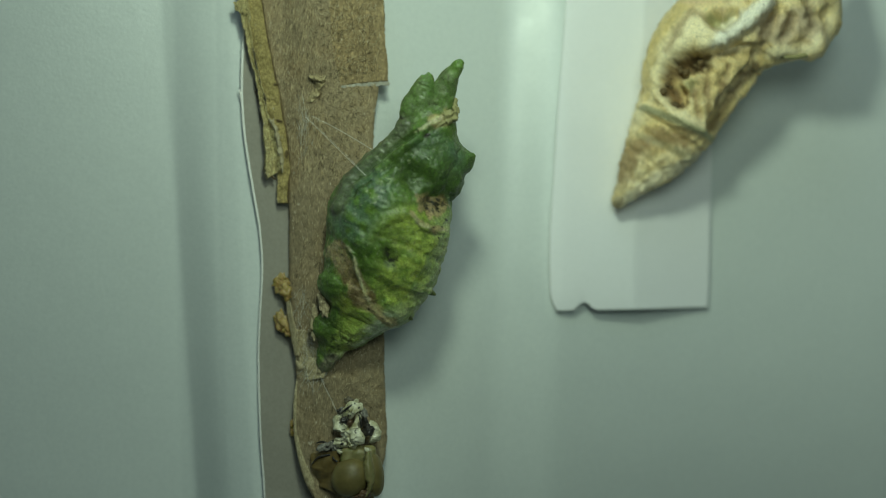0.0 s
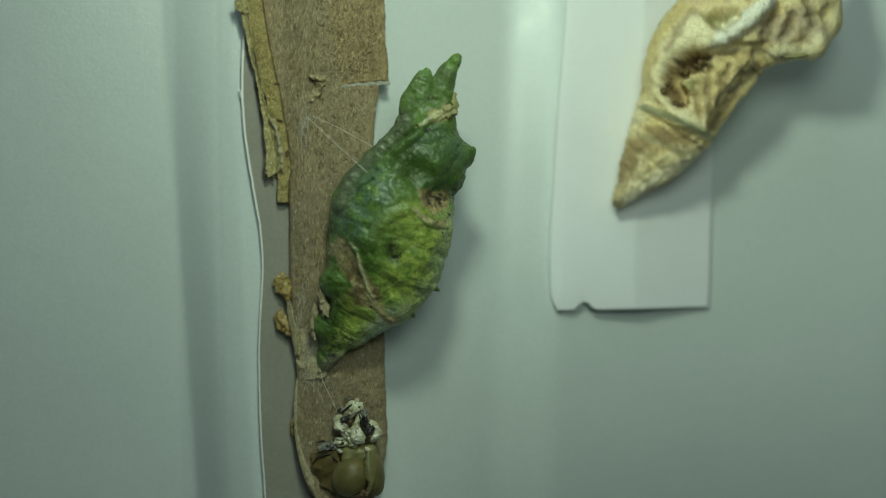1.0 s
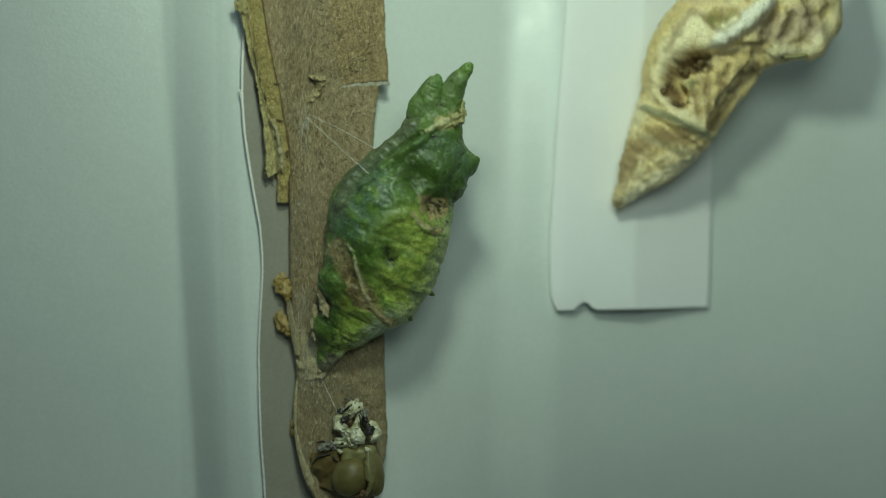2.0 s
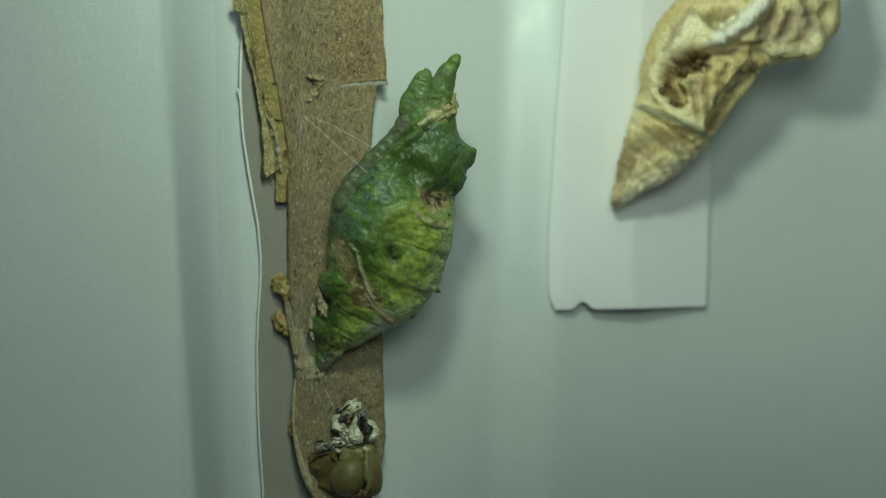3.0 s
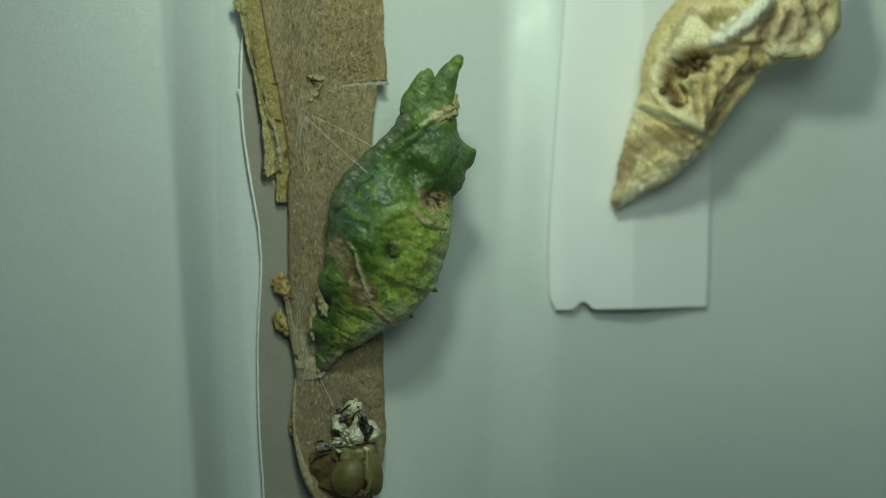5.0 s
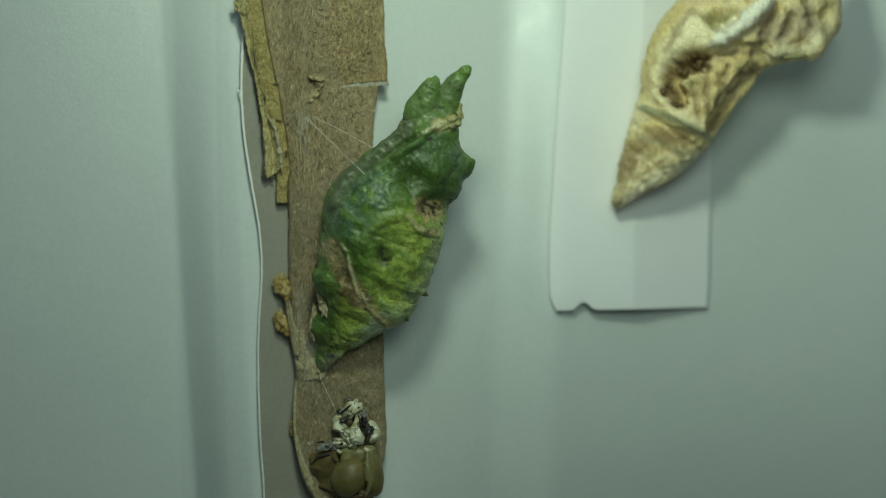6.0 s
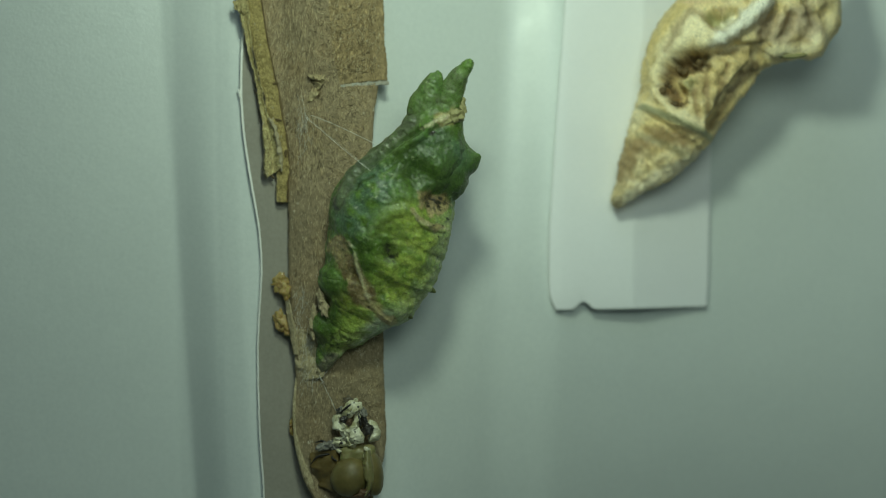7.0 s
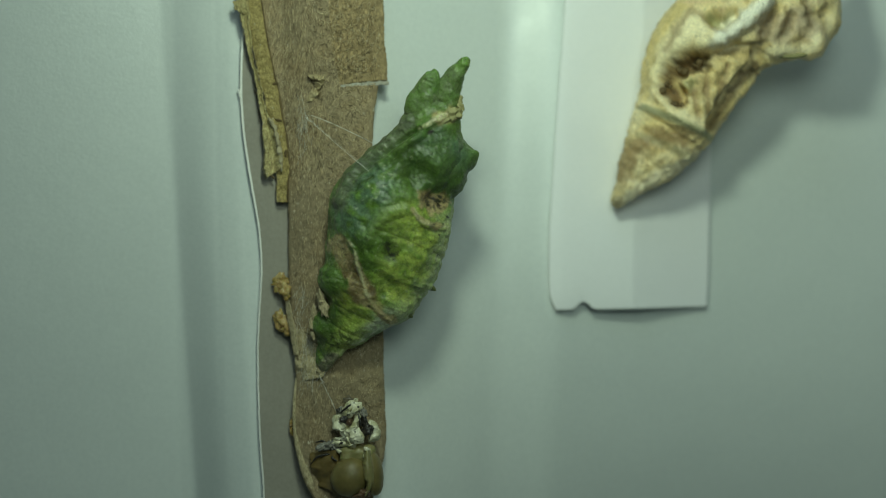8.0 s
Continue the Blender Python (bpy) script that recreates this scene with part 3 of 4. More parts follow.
def build_threads():
    rt = root("silk_girdle", V((-14.9, 14.2, 3.2)))
    o = (-14.9, 14.2, 3.2)
    for pts, thick in (([(-14.9, 14.3, 3), (-12.7, 12.2, 4.5), (-10.3, 9.8, 7.8), (-7.9, 7.5, 11.2)], 0.020), ([(-14.8, 14.4, 3), (-12.6, 12.25, 4.6), (-10.2, 9.9, 7.9), (-7.9, 7.55, 11.2)], 0.008),
                       ([(-14.2, 14.4, 3.1), (-12.1, 13.3, 4.4), (-9.7, 11.9, 5.7), (-7.2, 10.3, 7.8)], 0.020), ([(-13.9, 14.0, 3.1), (-12.0, 13.2, 4.4), (-9.6, 11.8, 5.7), (-7.2, 10.25, 7.8)], 0.008),
                       ([(-15.3, 16.9, 3), (-15.0, 15.4, 3.1), (-14.8, 14.4, 3.2), (-14.5, 13.7, 3.2)], 0.010), ([(-14.9, 14.3, 3), (-15.1, 13.4, 3.1), (-15.3, 12.6, 3)], 0.012),
                       ([(-14.6, 14.2, 3), (-14.7, 13.4, 3.1), (-14.8, 12.5, 3)], 0.012)):
        thread = part("silk_thread", tube(pts, (thick, thick * 0.9), 24, 6, o), M_SILK, rt)
        if pts[-1][2] > 6:
            GIRDLE_THREADS.append((thread, V(o), V(pts[-1])))
    silk_hairs("silk_fuzz", rt, o, 40, (-15.2, 13.0), (0.4, 1.5), 1.5, 2.6, 0.25, 71)
    tagged(rt, "fine white silk girdle threads from strip to chrysalis", "silk thread")
    rt = root("silk_strand", V((-13.2, -13.9, 3)))
    o = (-13.2, -13.9, 3)
    part("silk_thread", tube([(-13.3, -13.7, 3.4), (-12.7, -14.9, 3.9), (-12.0, -16.2, 4.2), (-11.4, -17.6, 4.2)], (0.019, 0.019), 20, 6, o), M_SILK, rt)
    tagged(rt, "fine silk strand from tail to shed skin", "silk thread")


build_backing()
build_strip()
build_flap()
build_scraps()
build_threads()

# ---- the green chrysalis ----
TAIL = (-13.1, -13.5, 3)
LEAF, LIME, TEAL, DEEP = (0.115, 0.205, 0.030), (0.35, 0.43, 0.080), (0.086, 0.152, 0.086), (0.045, 0.088, 0.014)
MOSS, THORAX = (0.075, 0.135, 0.017), (0.060, 0.114, 0.028)
GREY, TAN, UMBER, CREAM, SPECK_SHADE = (0.120, 0.134, 0.084), (0.41, 0.325, 0.155), (0.155, 0.112, 0.042), (0.50, 0.47, 0.28), (0.02, 0.018, 0.01)

STATIONS = [(*(-13.1, -13.5, 3), 0.35, 0.35, 0.3), (*(-12.2, -11.8, 3.4), 1.6, 0.8, 1.0), (*(-11.3, -9.9, 3.9), 2.2, 1.8, 1.7), (*(-9.9, -7.0, 4.5), 3.2, 4.2, 2.9),
            (*(-8.9, -4.8, 5), 3.9, 6.3, 3.8), (*(-8.0, -2.0, 5.5), 4.9, 7.3, 4.3), (*(-7.0, 0.1, 6), 5.9, 7.1, 4.6), (*(-5.9, 2.7, 6.4), 6.6, 6.8, 4.7),
            (*(-4.7, 5.4, 6.8), 6.3, 5.9, 4.5), (*(-3.8, 7.7, 7.2), 5.0, 5.0, 3.9), (*(-2.5, 10.5, 7.7), 3.5, 4.7, 3.4), (*(-1.8, 12.1, 8.1), 3.0, 4.0, 3.0),
            (*(-1.2, 13.4, 8.4), 3.2, 2.8, 2.4), (*(-0.8, 14.5, 8.6), 2.9, 2.2, 1.9), (*(-0.5, 15.2, 8.8), 1.6, 1.5, 1.2)]
FRONT = (-1.7, 8.3, 7.8)

WING_RIDGE = [(-4.0, 13.0), (-5.5, 11.2), (-7.8, 9.1), (-9.9, 7.1), (-11.0, 4.2)]
GROOVE = [(-2.7, 12.0), (-4.9, 10.7), (-7.3, 8.7), (-9.1, 7.0)]
SHOULDER = [(-2.5, 11.5), (-4.6, 10.1), (-6.7, 8.2)]
UPPER_LINE = [(-4.6, 11.6), (-6.4, 10.0), (-8.3, 8.3), (-9.7, 6.4)]
CREASE = [(-7.4, 6.9), (-8.6, 6.3), (-9.2, 5.4)]
WING_EDGE = [(-9.8, 0.2), (-9.2, -0.8), (-9.0, -2.0), (-8.4, -3.8), (-7.9, -5.2), (-7.4, -6.3), (-5.7, -8.0)]
FOLD = [(-7.2, 1.5), (-5.4, 3.3), (-3.6, 3.7), (-2.2, 2.6), (0.3, 2.0)]
NECK = [(-2.8, 12.1), (-0.9, 13.2), (1.3, 14.5)]


def chrysalis_sides(u, v, s, a):
    """Ring furrows of the hind body, and its bulges beside the strip."""
    r = 0
    right = max(0, math.cos(a))
    for at in (0.445, 0.51):
        r -= (0.03 + 0.12 * right) * soft(abs(s - at - 0.03 * math.sin(a) - 0.006 * wob(u, v, 3, 1.5, 2)), 0.002, 0.016)
    for (pu, pv), d in (((-12.0, -3.8), 0.8), ((-13.1, -8.4), 0.8)):
        r += d * soft(math.hypot((u - pu) * 1.3, v - pv), 0.4, 2.0)
    for (pu, pv), d in (((-12.6, -6.0), 0.6),):
        r -= d * soft(math.hypot(u - pu, v - pv), 0.2, 1.2)
    return r


def chrysalis_relief(u, v, h, s, a):
    front = max(0, math.sin(a))
    r = 0.30 * wob(u, v, h, 2.6, 5) + 0.10 * wob(u, v, h + 40, 0.8, 5)
    r += 0.03 * wob(a * 9, s * 26, 3, 1.0, 3) * soft(abs(s - 0.36), 0.12, 0.28)
    if not front:
        return r + chrysalis_sides(u, v, s, a)
    flank = front ** 0.5
    r += flank * 0.55 * soft(near_line(u, v, WING_RIDGE), 0.05, 0.8)
    r -= flank * 0.45 * soft(near_line(u, v, GROOVE), 0.03, 0.45)
    r += flank * 0.45 * soft(near_line(u, v, SHOULDER), 0.05, 0.7)
    r -= flank * 0.28 * soft(near_line(u, v, UPPER_LINE), 0.02, 0.30)
    r -= front * 0.30 * soft(near_line(u, v, CREASE), 0.02, 0.35)
    r += front * 0.26 * soft(near_line(u, v, WING_EDGE) + 0.15 * wob(u, v, 61, 0.5, 3), 0.04, 0.36)
    r += front * 0.30 * soft(near_line(u, v, FOLD), 0.1, 0.8)
    r += front * 0.40 * soft(near_line(u, v, NECK), 0.1, 0.8)
    d = math.hypot(u - (-0.7, 4.6)[0], v - (-0.7, 4.6)[1])
    r -= front * 0.9 * soft(d, 0.5, 2.2)
    d = math.hypot(u - (-3.2, 7.0)[0], v - (-3.2, 7.0)[1])
    r -= front * 0.7 * soft(d, 0.3, 2.6)
    d = math.hypot(u - (-8.3, 3.5)[0], (v - (-8.3, 3.5)[1]) * 0.8)
    r += front * 0.6 * soft(d, 0.5, 4.5)
    d = math.hypot(u - (-5.4, -0.8)[0], v - (-5.4, -0.8)[1])
    r -= front * 0.30 * soft(d, 0.3, 1.6)
    r += chrysalis_sides(u, v, s, a)
    for (pu, pv), d in (((-8.3, 0.6), 0.35), ((-4.8, 5.5), 0.3), ((-10.1, -9.5), 0.3), ((-3.1, -1.7), 0.25), ((-0.5, 8.2), 0.4)):
        r += front * d * soft(math.hypot(u - pu, v - pv), 0.3, 1.7)
    return r


def chrysalis_tint(u, v, h, s, a):
    n1, n2 = wob(u, v, h + 11, 2.6, 4), wob(u, v, h + 57, 1.1, 4)
    c = blend(LEAF, MOSS, 0.5 + 1.2 * n1)
    if math.sin(a) < -0.35:
        return c
    hind = soft(near_line(u, v, [(-2.0, 1.5), (-2.8, -1.1), (-4.6, -4.6)]), 1.0, 4.4)
    c = blend(c, LIME, hind * (0.75 + 0.9 * n2))
    c = blend(c, LIME, 0.35 * soft(near_line(u, v, [(-7.2, 2.0), (-3.7, 3.6)]) + 0.8 * n2, 0.4, 1.7))
    # teal of the wing case, with its bluish sheen put into the colour
    wing = soft(near_line(u, v, [(-7.4, 6.4), (-9.3, 2.9)]), 1.0, 3.8)
    c = blend(c, blend(TEAL, LEAF, 0.25 + 1.6 * n2), wing * 0.85)
    c = blend(c, blend(THORAX, TEAL, 0.15 + 1.2 * n1), 0.85 * soft(near_line(u, v, [(-1.1, 10.7), (1.6, 8.7)]), 1.0, 3.2))
    c = blend(c, DEEP, 0.85 * soft(near_line(u, v, [(-3.6, 9.0), (-2.4, 6.9), (0.5, 6.1)]) + 0.5 * n2, 0.5, 2.3))
    c = blend(c, GREY, 0.75 * soft(near_line(u, v, WING_RIDGE), 0.4, 1.5))
    # crease and groove carry their shade as a darker green
    c = blend(c, DEEP, 0.9 * soft(near_line(u, v, CREASE), 0.05, 0.22))
    c = blend(c, DEEP, 0.5 * soft(near_line(u, v, GROOVE), 0.05, 0.4))
    c = blend(c, blend((0.115, 0.185, 0.05), (0.135, 0.165, 0.085), 0.4 + 0.9 * n1), 0.9 * soft(near_line(u, v, [(-2.3, 15.9), (0.6, 16.4)]), 1.6, 3.4))
    c = blend(c, (0.12, 0.24, 0.04), 0.6 * soft(near_line(u, v, [(-1.6, 17.9), (-1.3, 16.4)]), 0.3, 1.2))
    c = blend(c, (0.14, 0.26, 0.045), 0.6 * soft(near_line(u, v, [(1.8, 19.6), (1.3, 18.5)]), 0.3, 1.2))
    tail = soft(near_line(u, v, [(-11.1, -12.0), (-5.6, -7.7)]), 0.4, 2.2)
    c = blend(c, blend((0.20, 0.27, 0.12), (0.52, 0.58, 0.38), 0.6 + 1.5 * n2), tail * 0.95)
    c = blend(c, (0.22, 0.22, 0.035), 0.6 * soft(math.hypot(u - (-10.3, -5.6)[0], v - (-10.3, -5.6)[1]) + 0.8 * n2, 0.4, 1.8))
    # lime lifted along the lower tail, standing in for light falling there
    c = blend(c, LIME, 0.7 * soft(near_line(u, v, [(-8.6, -7.1), (-10.3, -8.9), (-11.1, -10.5)]) + 0.9 * n2, 0.6, 2.6))
    c = blend(c, DEEP, 0.6 * soft(near_line(u, v, [(-12.4, -3.3), (-11.7, -5.3), (-11.9, -7.1), (-12.3, -10.3)]) + 0.5 * n2, 0.3, 1.6))
    c = blend(c, (0.20, 0.18, 0.12), 0.9 * soft(near_line(u, v, [(-13.3, -13.9), (-11.8, -12.1)]), 0.6, 1.3))
    # right flank painted paler, as if light reached its underside
    c = blend(c, (0.42, 0.48, 0.24), 0.65 * soft(near_line(u, v, [(0.9, 2.4), (0.5, -1.1), (-0.8, -4.6), (-3.5, -7.1)]) + 0.7 * n2, 0.5, 2.4))
    # dry brown patch on the back and its rim
    d = math.hypot((u - (-1.2, 4.5)[0]) * 0.75, v - (-1.2, 4.5)[1]) + 0.8 * n2
    c = blend(c, blend(TAN, UMBER, 0.15 + 1.1 * n2), soft(d, 0.8, 1.25))
    c = blend(c, UMBER, 0.8 * soft(near_line(u, v, [(-1.9, 5.2), (-0.9, 4.8), (-0.1, 5.2)]) + 0.4 * n2, 0.2, 0.8))
    c = blend(c, blend(TAN, CREAM, 0.5 + n2), 0.9 * soft(near_line(u, v, [(-3.1, 3.6), (-2.5, 2.7), (-1.3, 2.1), (0.4, 2.0)]) + 0.3 * n2, 0.16, 0.36))
    # dark line painted as the shade under the rim's ledge
    c = blend(c, SPECK_SHADE, 0.6 * soft(near_line(u, v, [(-2.8, 2.8), (-2.2, 2.0), (-1.2, 1.6), (0.1, 1.6)]) + 0.15 * n2, 0.04, 0.24))
    c = blend(c, TAN, 0.8 * soft(near_line(u, v, [(-0.9, 13.0), (0.1, 13.6), (1.4, 14.1)]) + 0.5 * n2, 0.3, 1.0))
    c = blend(c, CREAM, 0.7 * soft(near_line(u, v, NECK) + 0.3 * n2, 0.05, 0.4))
    # brown band along the end of the wing case
    band = near_line(u, v, [(-11.0, -0.2), (-9.8, -2.6), (-8.2, -5.2)]) + 0.6 * n2
    c = blend(c, blend(UMBER, TAN, 0.25 + 1.3 * n2), soft(band, 0.8, 1.4))
    c = blend(c, TAN, 0.8 * soft(near_line(u, v, [(-11.5, -0.1), (-10.7, -1.2)]) + 0.6 * n2, 0.4, 1.2))
    c = blend(c, CREAM, 0.75 * soft(near_line(u, v, WING_EDGE) + 0.2 * n2, 0.05, 0.22))
    c = blend(c, TAN, 0.85 * soft(near_line(u, v, [(-7.9, -6.1), (-6.6, -7.0), (-5.6, -8.0)]) + 0.5 * n2, 0.3, 0.8))
    # dark specks
    d = math.hypot((u - (-0.9, 4.7)[0]) * 0.7, v - (-0.9, 4.7)[1])
    c = blend(c, SPECK_SHADE, 0.95 * soft(d, 0.4, 1.3) * max(0, min(1, 8 * wob(u, v, 83, 0.32, 3) - 0.5)))
    for (pu, pv), r in (((-0.9, 4.75), 0.36), ((-1.35, 4.9), 0.22), ((-0.45, 5.05), 0.28), ((-1.7, 4.2), 0.24), ((-2.0, 4.9), 0.18), ((-1.0, 2.25), 0.16), ((-0.1, 2.3), 0.14), ((-1.7, 11.6), 0.36), ((0.3, 3.1), 0.2), ((-10.2, -1.2), 0.16),
                        ((-10.5, -0.6), 0.13), ((-7.8, -6.3), 0.22), ((0.4, 3.0), 0.16)):
        c = blend(c, SPECK_SHADE, 0.9 * soft(math.hypot(u - pu, (v - pv) * 1.3) + 0.35 * r * wob(u, v, 41, 0.3, 3), r * 0.45, r))
    # crevice: dark specks, and the hollow's shade put into the colour
    d = math.hypot((u - (-5.3, -0.6)[0]) * 1.4, v - (-5.3, -0.6)[1])
    c = blend(c, DEEP, 0.65 * soft(d, 0.3, 1.5))
    c = blend(c, SPECK_SHADE, 0.95 * soft(d, 0.5, 1.9) * max(0, min(1, 0.3 + wob(u, v, 23, 0.4, 3) * 5)))
    d = near_line(u, v, [(-12.0, -11.0), (-11.0, -9.2), (-10.1, -9.8)])
    c = blend(c, SPECK_SHADE, 0.7 * soft(d, 0.3, 1.2) * max(0, min(1, wob(u, v, 29, 0.4, 3) * 3)))
    return tuple(max(0.005, x) for x in c)


def build_chrysalis():
    rt = root("chrysalis", V(TAIL))
    front = part("front_shell", body(STATIONS, 220, 220, lambda u, v, h, s, a: chrysalis_relief(u, v, h, s, a) - 0.05 * soft(s - 0.53, 0.0, 0.03), chrysalis_tint, TAIL, 0.53, 1.0), M_SKIN, rt)

    def small_tint(u, v, h, s, a):
        return chrysalis_tint(u, v, h, 0.9, a)

    def bumps(u, v, h, s, a):
        return 0.15 * wob(u, v, h, 1.1, 5) + 0.06 * wob(u, v, h + 20, 0.35, 3)
    horn = [(*(-2.4, 12.7, 8.4), 2.0, 1.9, 1.5), (*(-2.5, 14.3, 8.9), 2.05, 1.8, 1.5), (*(-2.2, 15.8, 9.3), 1.6, 1.45, 1.2), (*(-1.8, 17.2, 9.7), 1.05, 0.95, 0.85),
            (*(-1.5, 17.9, 9.9), 0.55, 0.55, 0.5), (*(-1.5, 18.3, 9.9), 0.12, 0.12, 0.12)]
    part("head_horn", body(horn, 64, 56, bumps, small_tint, TAIL), M_SKIN, front)
    horn = [(*(-0.2, 13.8, 8.3), 2.0, 1.6, 1.5), (*(0.0, 15.4, 8.9), 1.8, 1.3, 1.3), (*(0.5, 17.0, 9.5), 1.35, 0.95, 1.0), (*(1.2, 18.4, 10), 0.85, 0.75, 0.75),
            (*(1.7, 19.3, 10.4), 0.5, 0.5, 0.45), (*(1.8, 19.6, 10.5), 0.12, 0.12, 0.12)]
    part("head_horn", body(horn, 64, 56, bumps, small_tint, TAIL), M_SKIN, front)
    knob = [(*(-1.3, 7.7, 6.7), 3.6, 3.4, 3.2), (*(0.1, 8.8, 7), 3.2, 3.3, 2.9), (*(1.4, 9.4, 7.2), 2.3, 2.6, 2.1), (*(2.4, 9.6, 7.3), 1.3, 1.5, 1.3),
            (*(3.0, 9.8, 7.4), 0.6, 0.7, 0.7), (*(3.3, 10.0, 7.4), 0.15, 0.2, 0.25)]
    part("thorax_horn", body(knob, 64, 72, bumps, small_tint, TAIL), M_SKIN, front)
    part("neck_knob", merge(lump((1.3, 14.4, 9.6), (0.35, 0.65, 0.4), 10, 0.6, 0.4, 2, 4, TAIL), lump((0.55, 13.6, 10.2), (0.95, 0.6, 0.5), 25, 0.7, 0.5, 4, 4, TAIL),
                            lump((-0.4, 13.1, 10.4), (0.95, 0.4, 0.4), 32, 0.7, 0.5, 7, 4, TAIL), lump((1.35, 15.3, 9.3), (0.2, 0.35, 0.25), 0, 0.7, 0.3, 9, 3, TAIL)), M_CRUST, front)
    for p in ((1.1, 15.4, 9), (1.2, 12.0, 8.4), (0.5, 5.9, 7.4), (-5.8, 11.0, 7.9)):
        part("wart", lump(p, (0.2, 0.3, 0.2), 30, 0.3, 0.3, p[0], 3, TAIL), M_WART, front)
    part("spiracle", lump((-1.6, 11.8, 10.8), (0.28, 0.13, 0.10), 10, 0.2, 0.3, 1, 2, TAIL), M_DARK, front)
    segments = []
    for k, (lo, hi, rings, sides) in enumerate(((0.30, 0.59, 150, 220), (0.235, 0.345, 60, 140), (0.165, 0.265, 60, 140), (0.10, 0.195, 60, 140), (0.0, 0.125, 60, 140))):
        def relief(u, v, h, s, a, k=k, lo=lo, hi=hi):
            edge = (s - lo) / (hi - lo)
            tuck = -0.16 * soft(hi - s, 0.0, 0.02) if k else -0.16 * soft(hi - s, 0.02, 0.07)
            swell = 0.07 * math.sin(math.pi * max(0, min(1, edge * 1.2))) if k else 0
            return chrysalis_relief(u, v, h, s, a) + swell + tuck - 0.16 * soft(s - lo, 0, 0.03) * (lo > 0)
        seg = part("tail_segment" if k == 4 else "hind_segment", body(STATIONS, rings, sides, relief, chrysalis_tint, TAIL, lo, hi), M_SKIN, rt)
        segments.append(seg)
    for base, tip, o in (((-1.9, -4.2, 6.4), (-0.75, -4.9, 6.2), segments[0]), ((-1.2, -2.0, 6.6), (-0.35, -2.35, 6.4), segments[0]),
                         ((-4.4, -6.8, 6.0), (-3.2, -7.55, 5.8), segments[1])):
        mid = tuple((p + 2 * q) / 3 for p, q in zip(base, tip))
        part("spine", tube([base, mid, tip], (0.55, 0.30, 0.05), 12, 10, TAIL), M_WART, o)
    tagged(rt, "plump green chrysalis with dry brown patches on the strip", "chrysalis")
    return front, segments


FRONT_SHELL, SEGMENTS = build_chrysalis()


# ---- the shed larval skin below it ----
def build_shed_skin():
    o = (-9.4, -21.4, 3)
    rt = root("shed_skin", V(o))
    folds = [([(-10.8, -18.0, 3.9), (-10.1, -17.3, 4.6), (-9.3, -16.8, 4.7), (-8.8, -16.6, 4.3)], (0.3, 0.42, 0.40, 0.2)), ([(-10.5, -18.3, 4.2), (-9.7, -17.6, 5), (-9.1, -17.1, 4.9), (-8.7, -16.9, 4.4)], (0.25, 0.36, 0.34, 0.2)),
             ([(-10.6, -17.8, 4.1), (-10.3, -17.1, 4.6), (-9.7, -16.6, 4.5), (-9.1, -16.3, 4.2)], (0.25, 0.32, 0.34, 0.15)),
             ([(-11.0, -17.7, 3.9), (-11.4, -18.3, 4.2), (-11.3, -19.0, 4.4), (-10.7, -19.2, 4.8), (-10.4, -18.8, 4.9)], (0.25, 0.42, 0.46, 0.48, 0.3)),
             ([(-9.1, -17.7, 4.3), (-9.1, -18.3, 4.8), (-9.4, -19.1, 4.9), (-10.1, -19.8, 4.6), (-10.7, -20.0, 4.2)], (0.25, 0.34, 0.40, 0.46, 0.4)),
             ([(-9.6, -19.3, 4.8), (-9.2, -20.0, 5.1), (-9.2, -20.7, 4.9)], (0.35, 0.72, 0.66)), ([(-10.5, -19.9, 4.2), (-9.8, -20.7, 4.6), (-9.3, -21.0, 4.5)], (0.3, 0.5, 0.4)),
             ([(-7.8, -18.7, 4), (-7.3, -19.4, 4.3), (-7.3, -20.2, 4.3), (-7.8, -20.7, 4)], (0.25, 0.42, 0.5, 0.3)), ([(-12.3, -21.4, 3.4), (-11.3, -20.9, 4), (-10.5, -21.0, 4.1), (-9.7, -21.4, 3.9)], (0.2, 0.34, 0.42, 0.3)),
             ([(-12.0, -21.0, 3.6), (-11.2, -20.5, 4.1), (-10.3, -20.6, 4.2)], (0.15, 0.26, 0.25))]
    for k, (pts, radii) in enumerate(folds):
        bm = tube(pts, radii, 44, 22, o)
        for w in bm.verts:
            q = w.co * 1000
            w.co += Vector((wob(q.x, q.y, q.z + k, 0.7, 3), wob(q.x + 9, q.y, q.z + k, 0.7, 3), wob(q.x, q.y + 9, q.z + k, 0.7, 3))) * 0.00026
        part("skin_fold", bm, M_IVORY, rt, "crumpled ivory skin fold")
    for p, r, t in (((-10.4, -18.4, 4.9), (0.5, 0.42, 0.3), 20), ((-8.1, -19.4, 4.7), (0.62, 0.7, 0.5), 10), ((-8.4, -18.3, 4.4), (0.35, 0.7, 0.4), 0),
                    ((-11.2, -17.4, 4.5), (0.3, 0.25, 0.25), 0), ((-9.0, -18.2, 4.3), (0.25, 0.9, 0.3), -12)):
        part("dark_fleck", lump(p, r, t, 0.75, 0.6, p[0], 4, o), M_DARK, rt, "glossy dark fleck")
    for p, r, t in (((-12.3, -21.2, 3.9), (0.95, 0.42, 0.4), 15), ((-11.4, -21.6, 3.9), (0.8, 0.35, 0.4), -10), ((-11.0, -17.5, 4.4), (0.45, 0.3, 0.3), 30), ((-8.5, -17.6, 4.6), (0.4, 0.6, 0.35), 10)):
        part("crumpled_bit", lump(p, r, t, 0.9, 0.4, p[0], 4, o), M_SPECKLE, rt, "crumpled black-and-white bit")
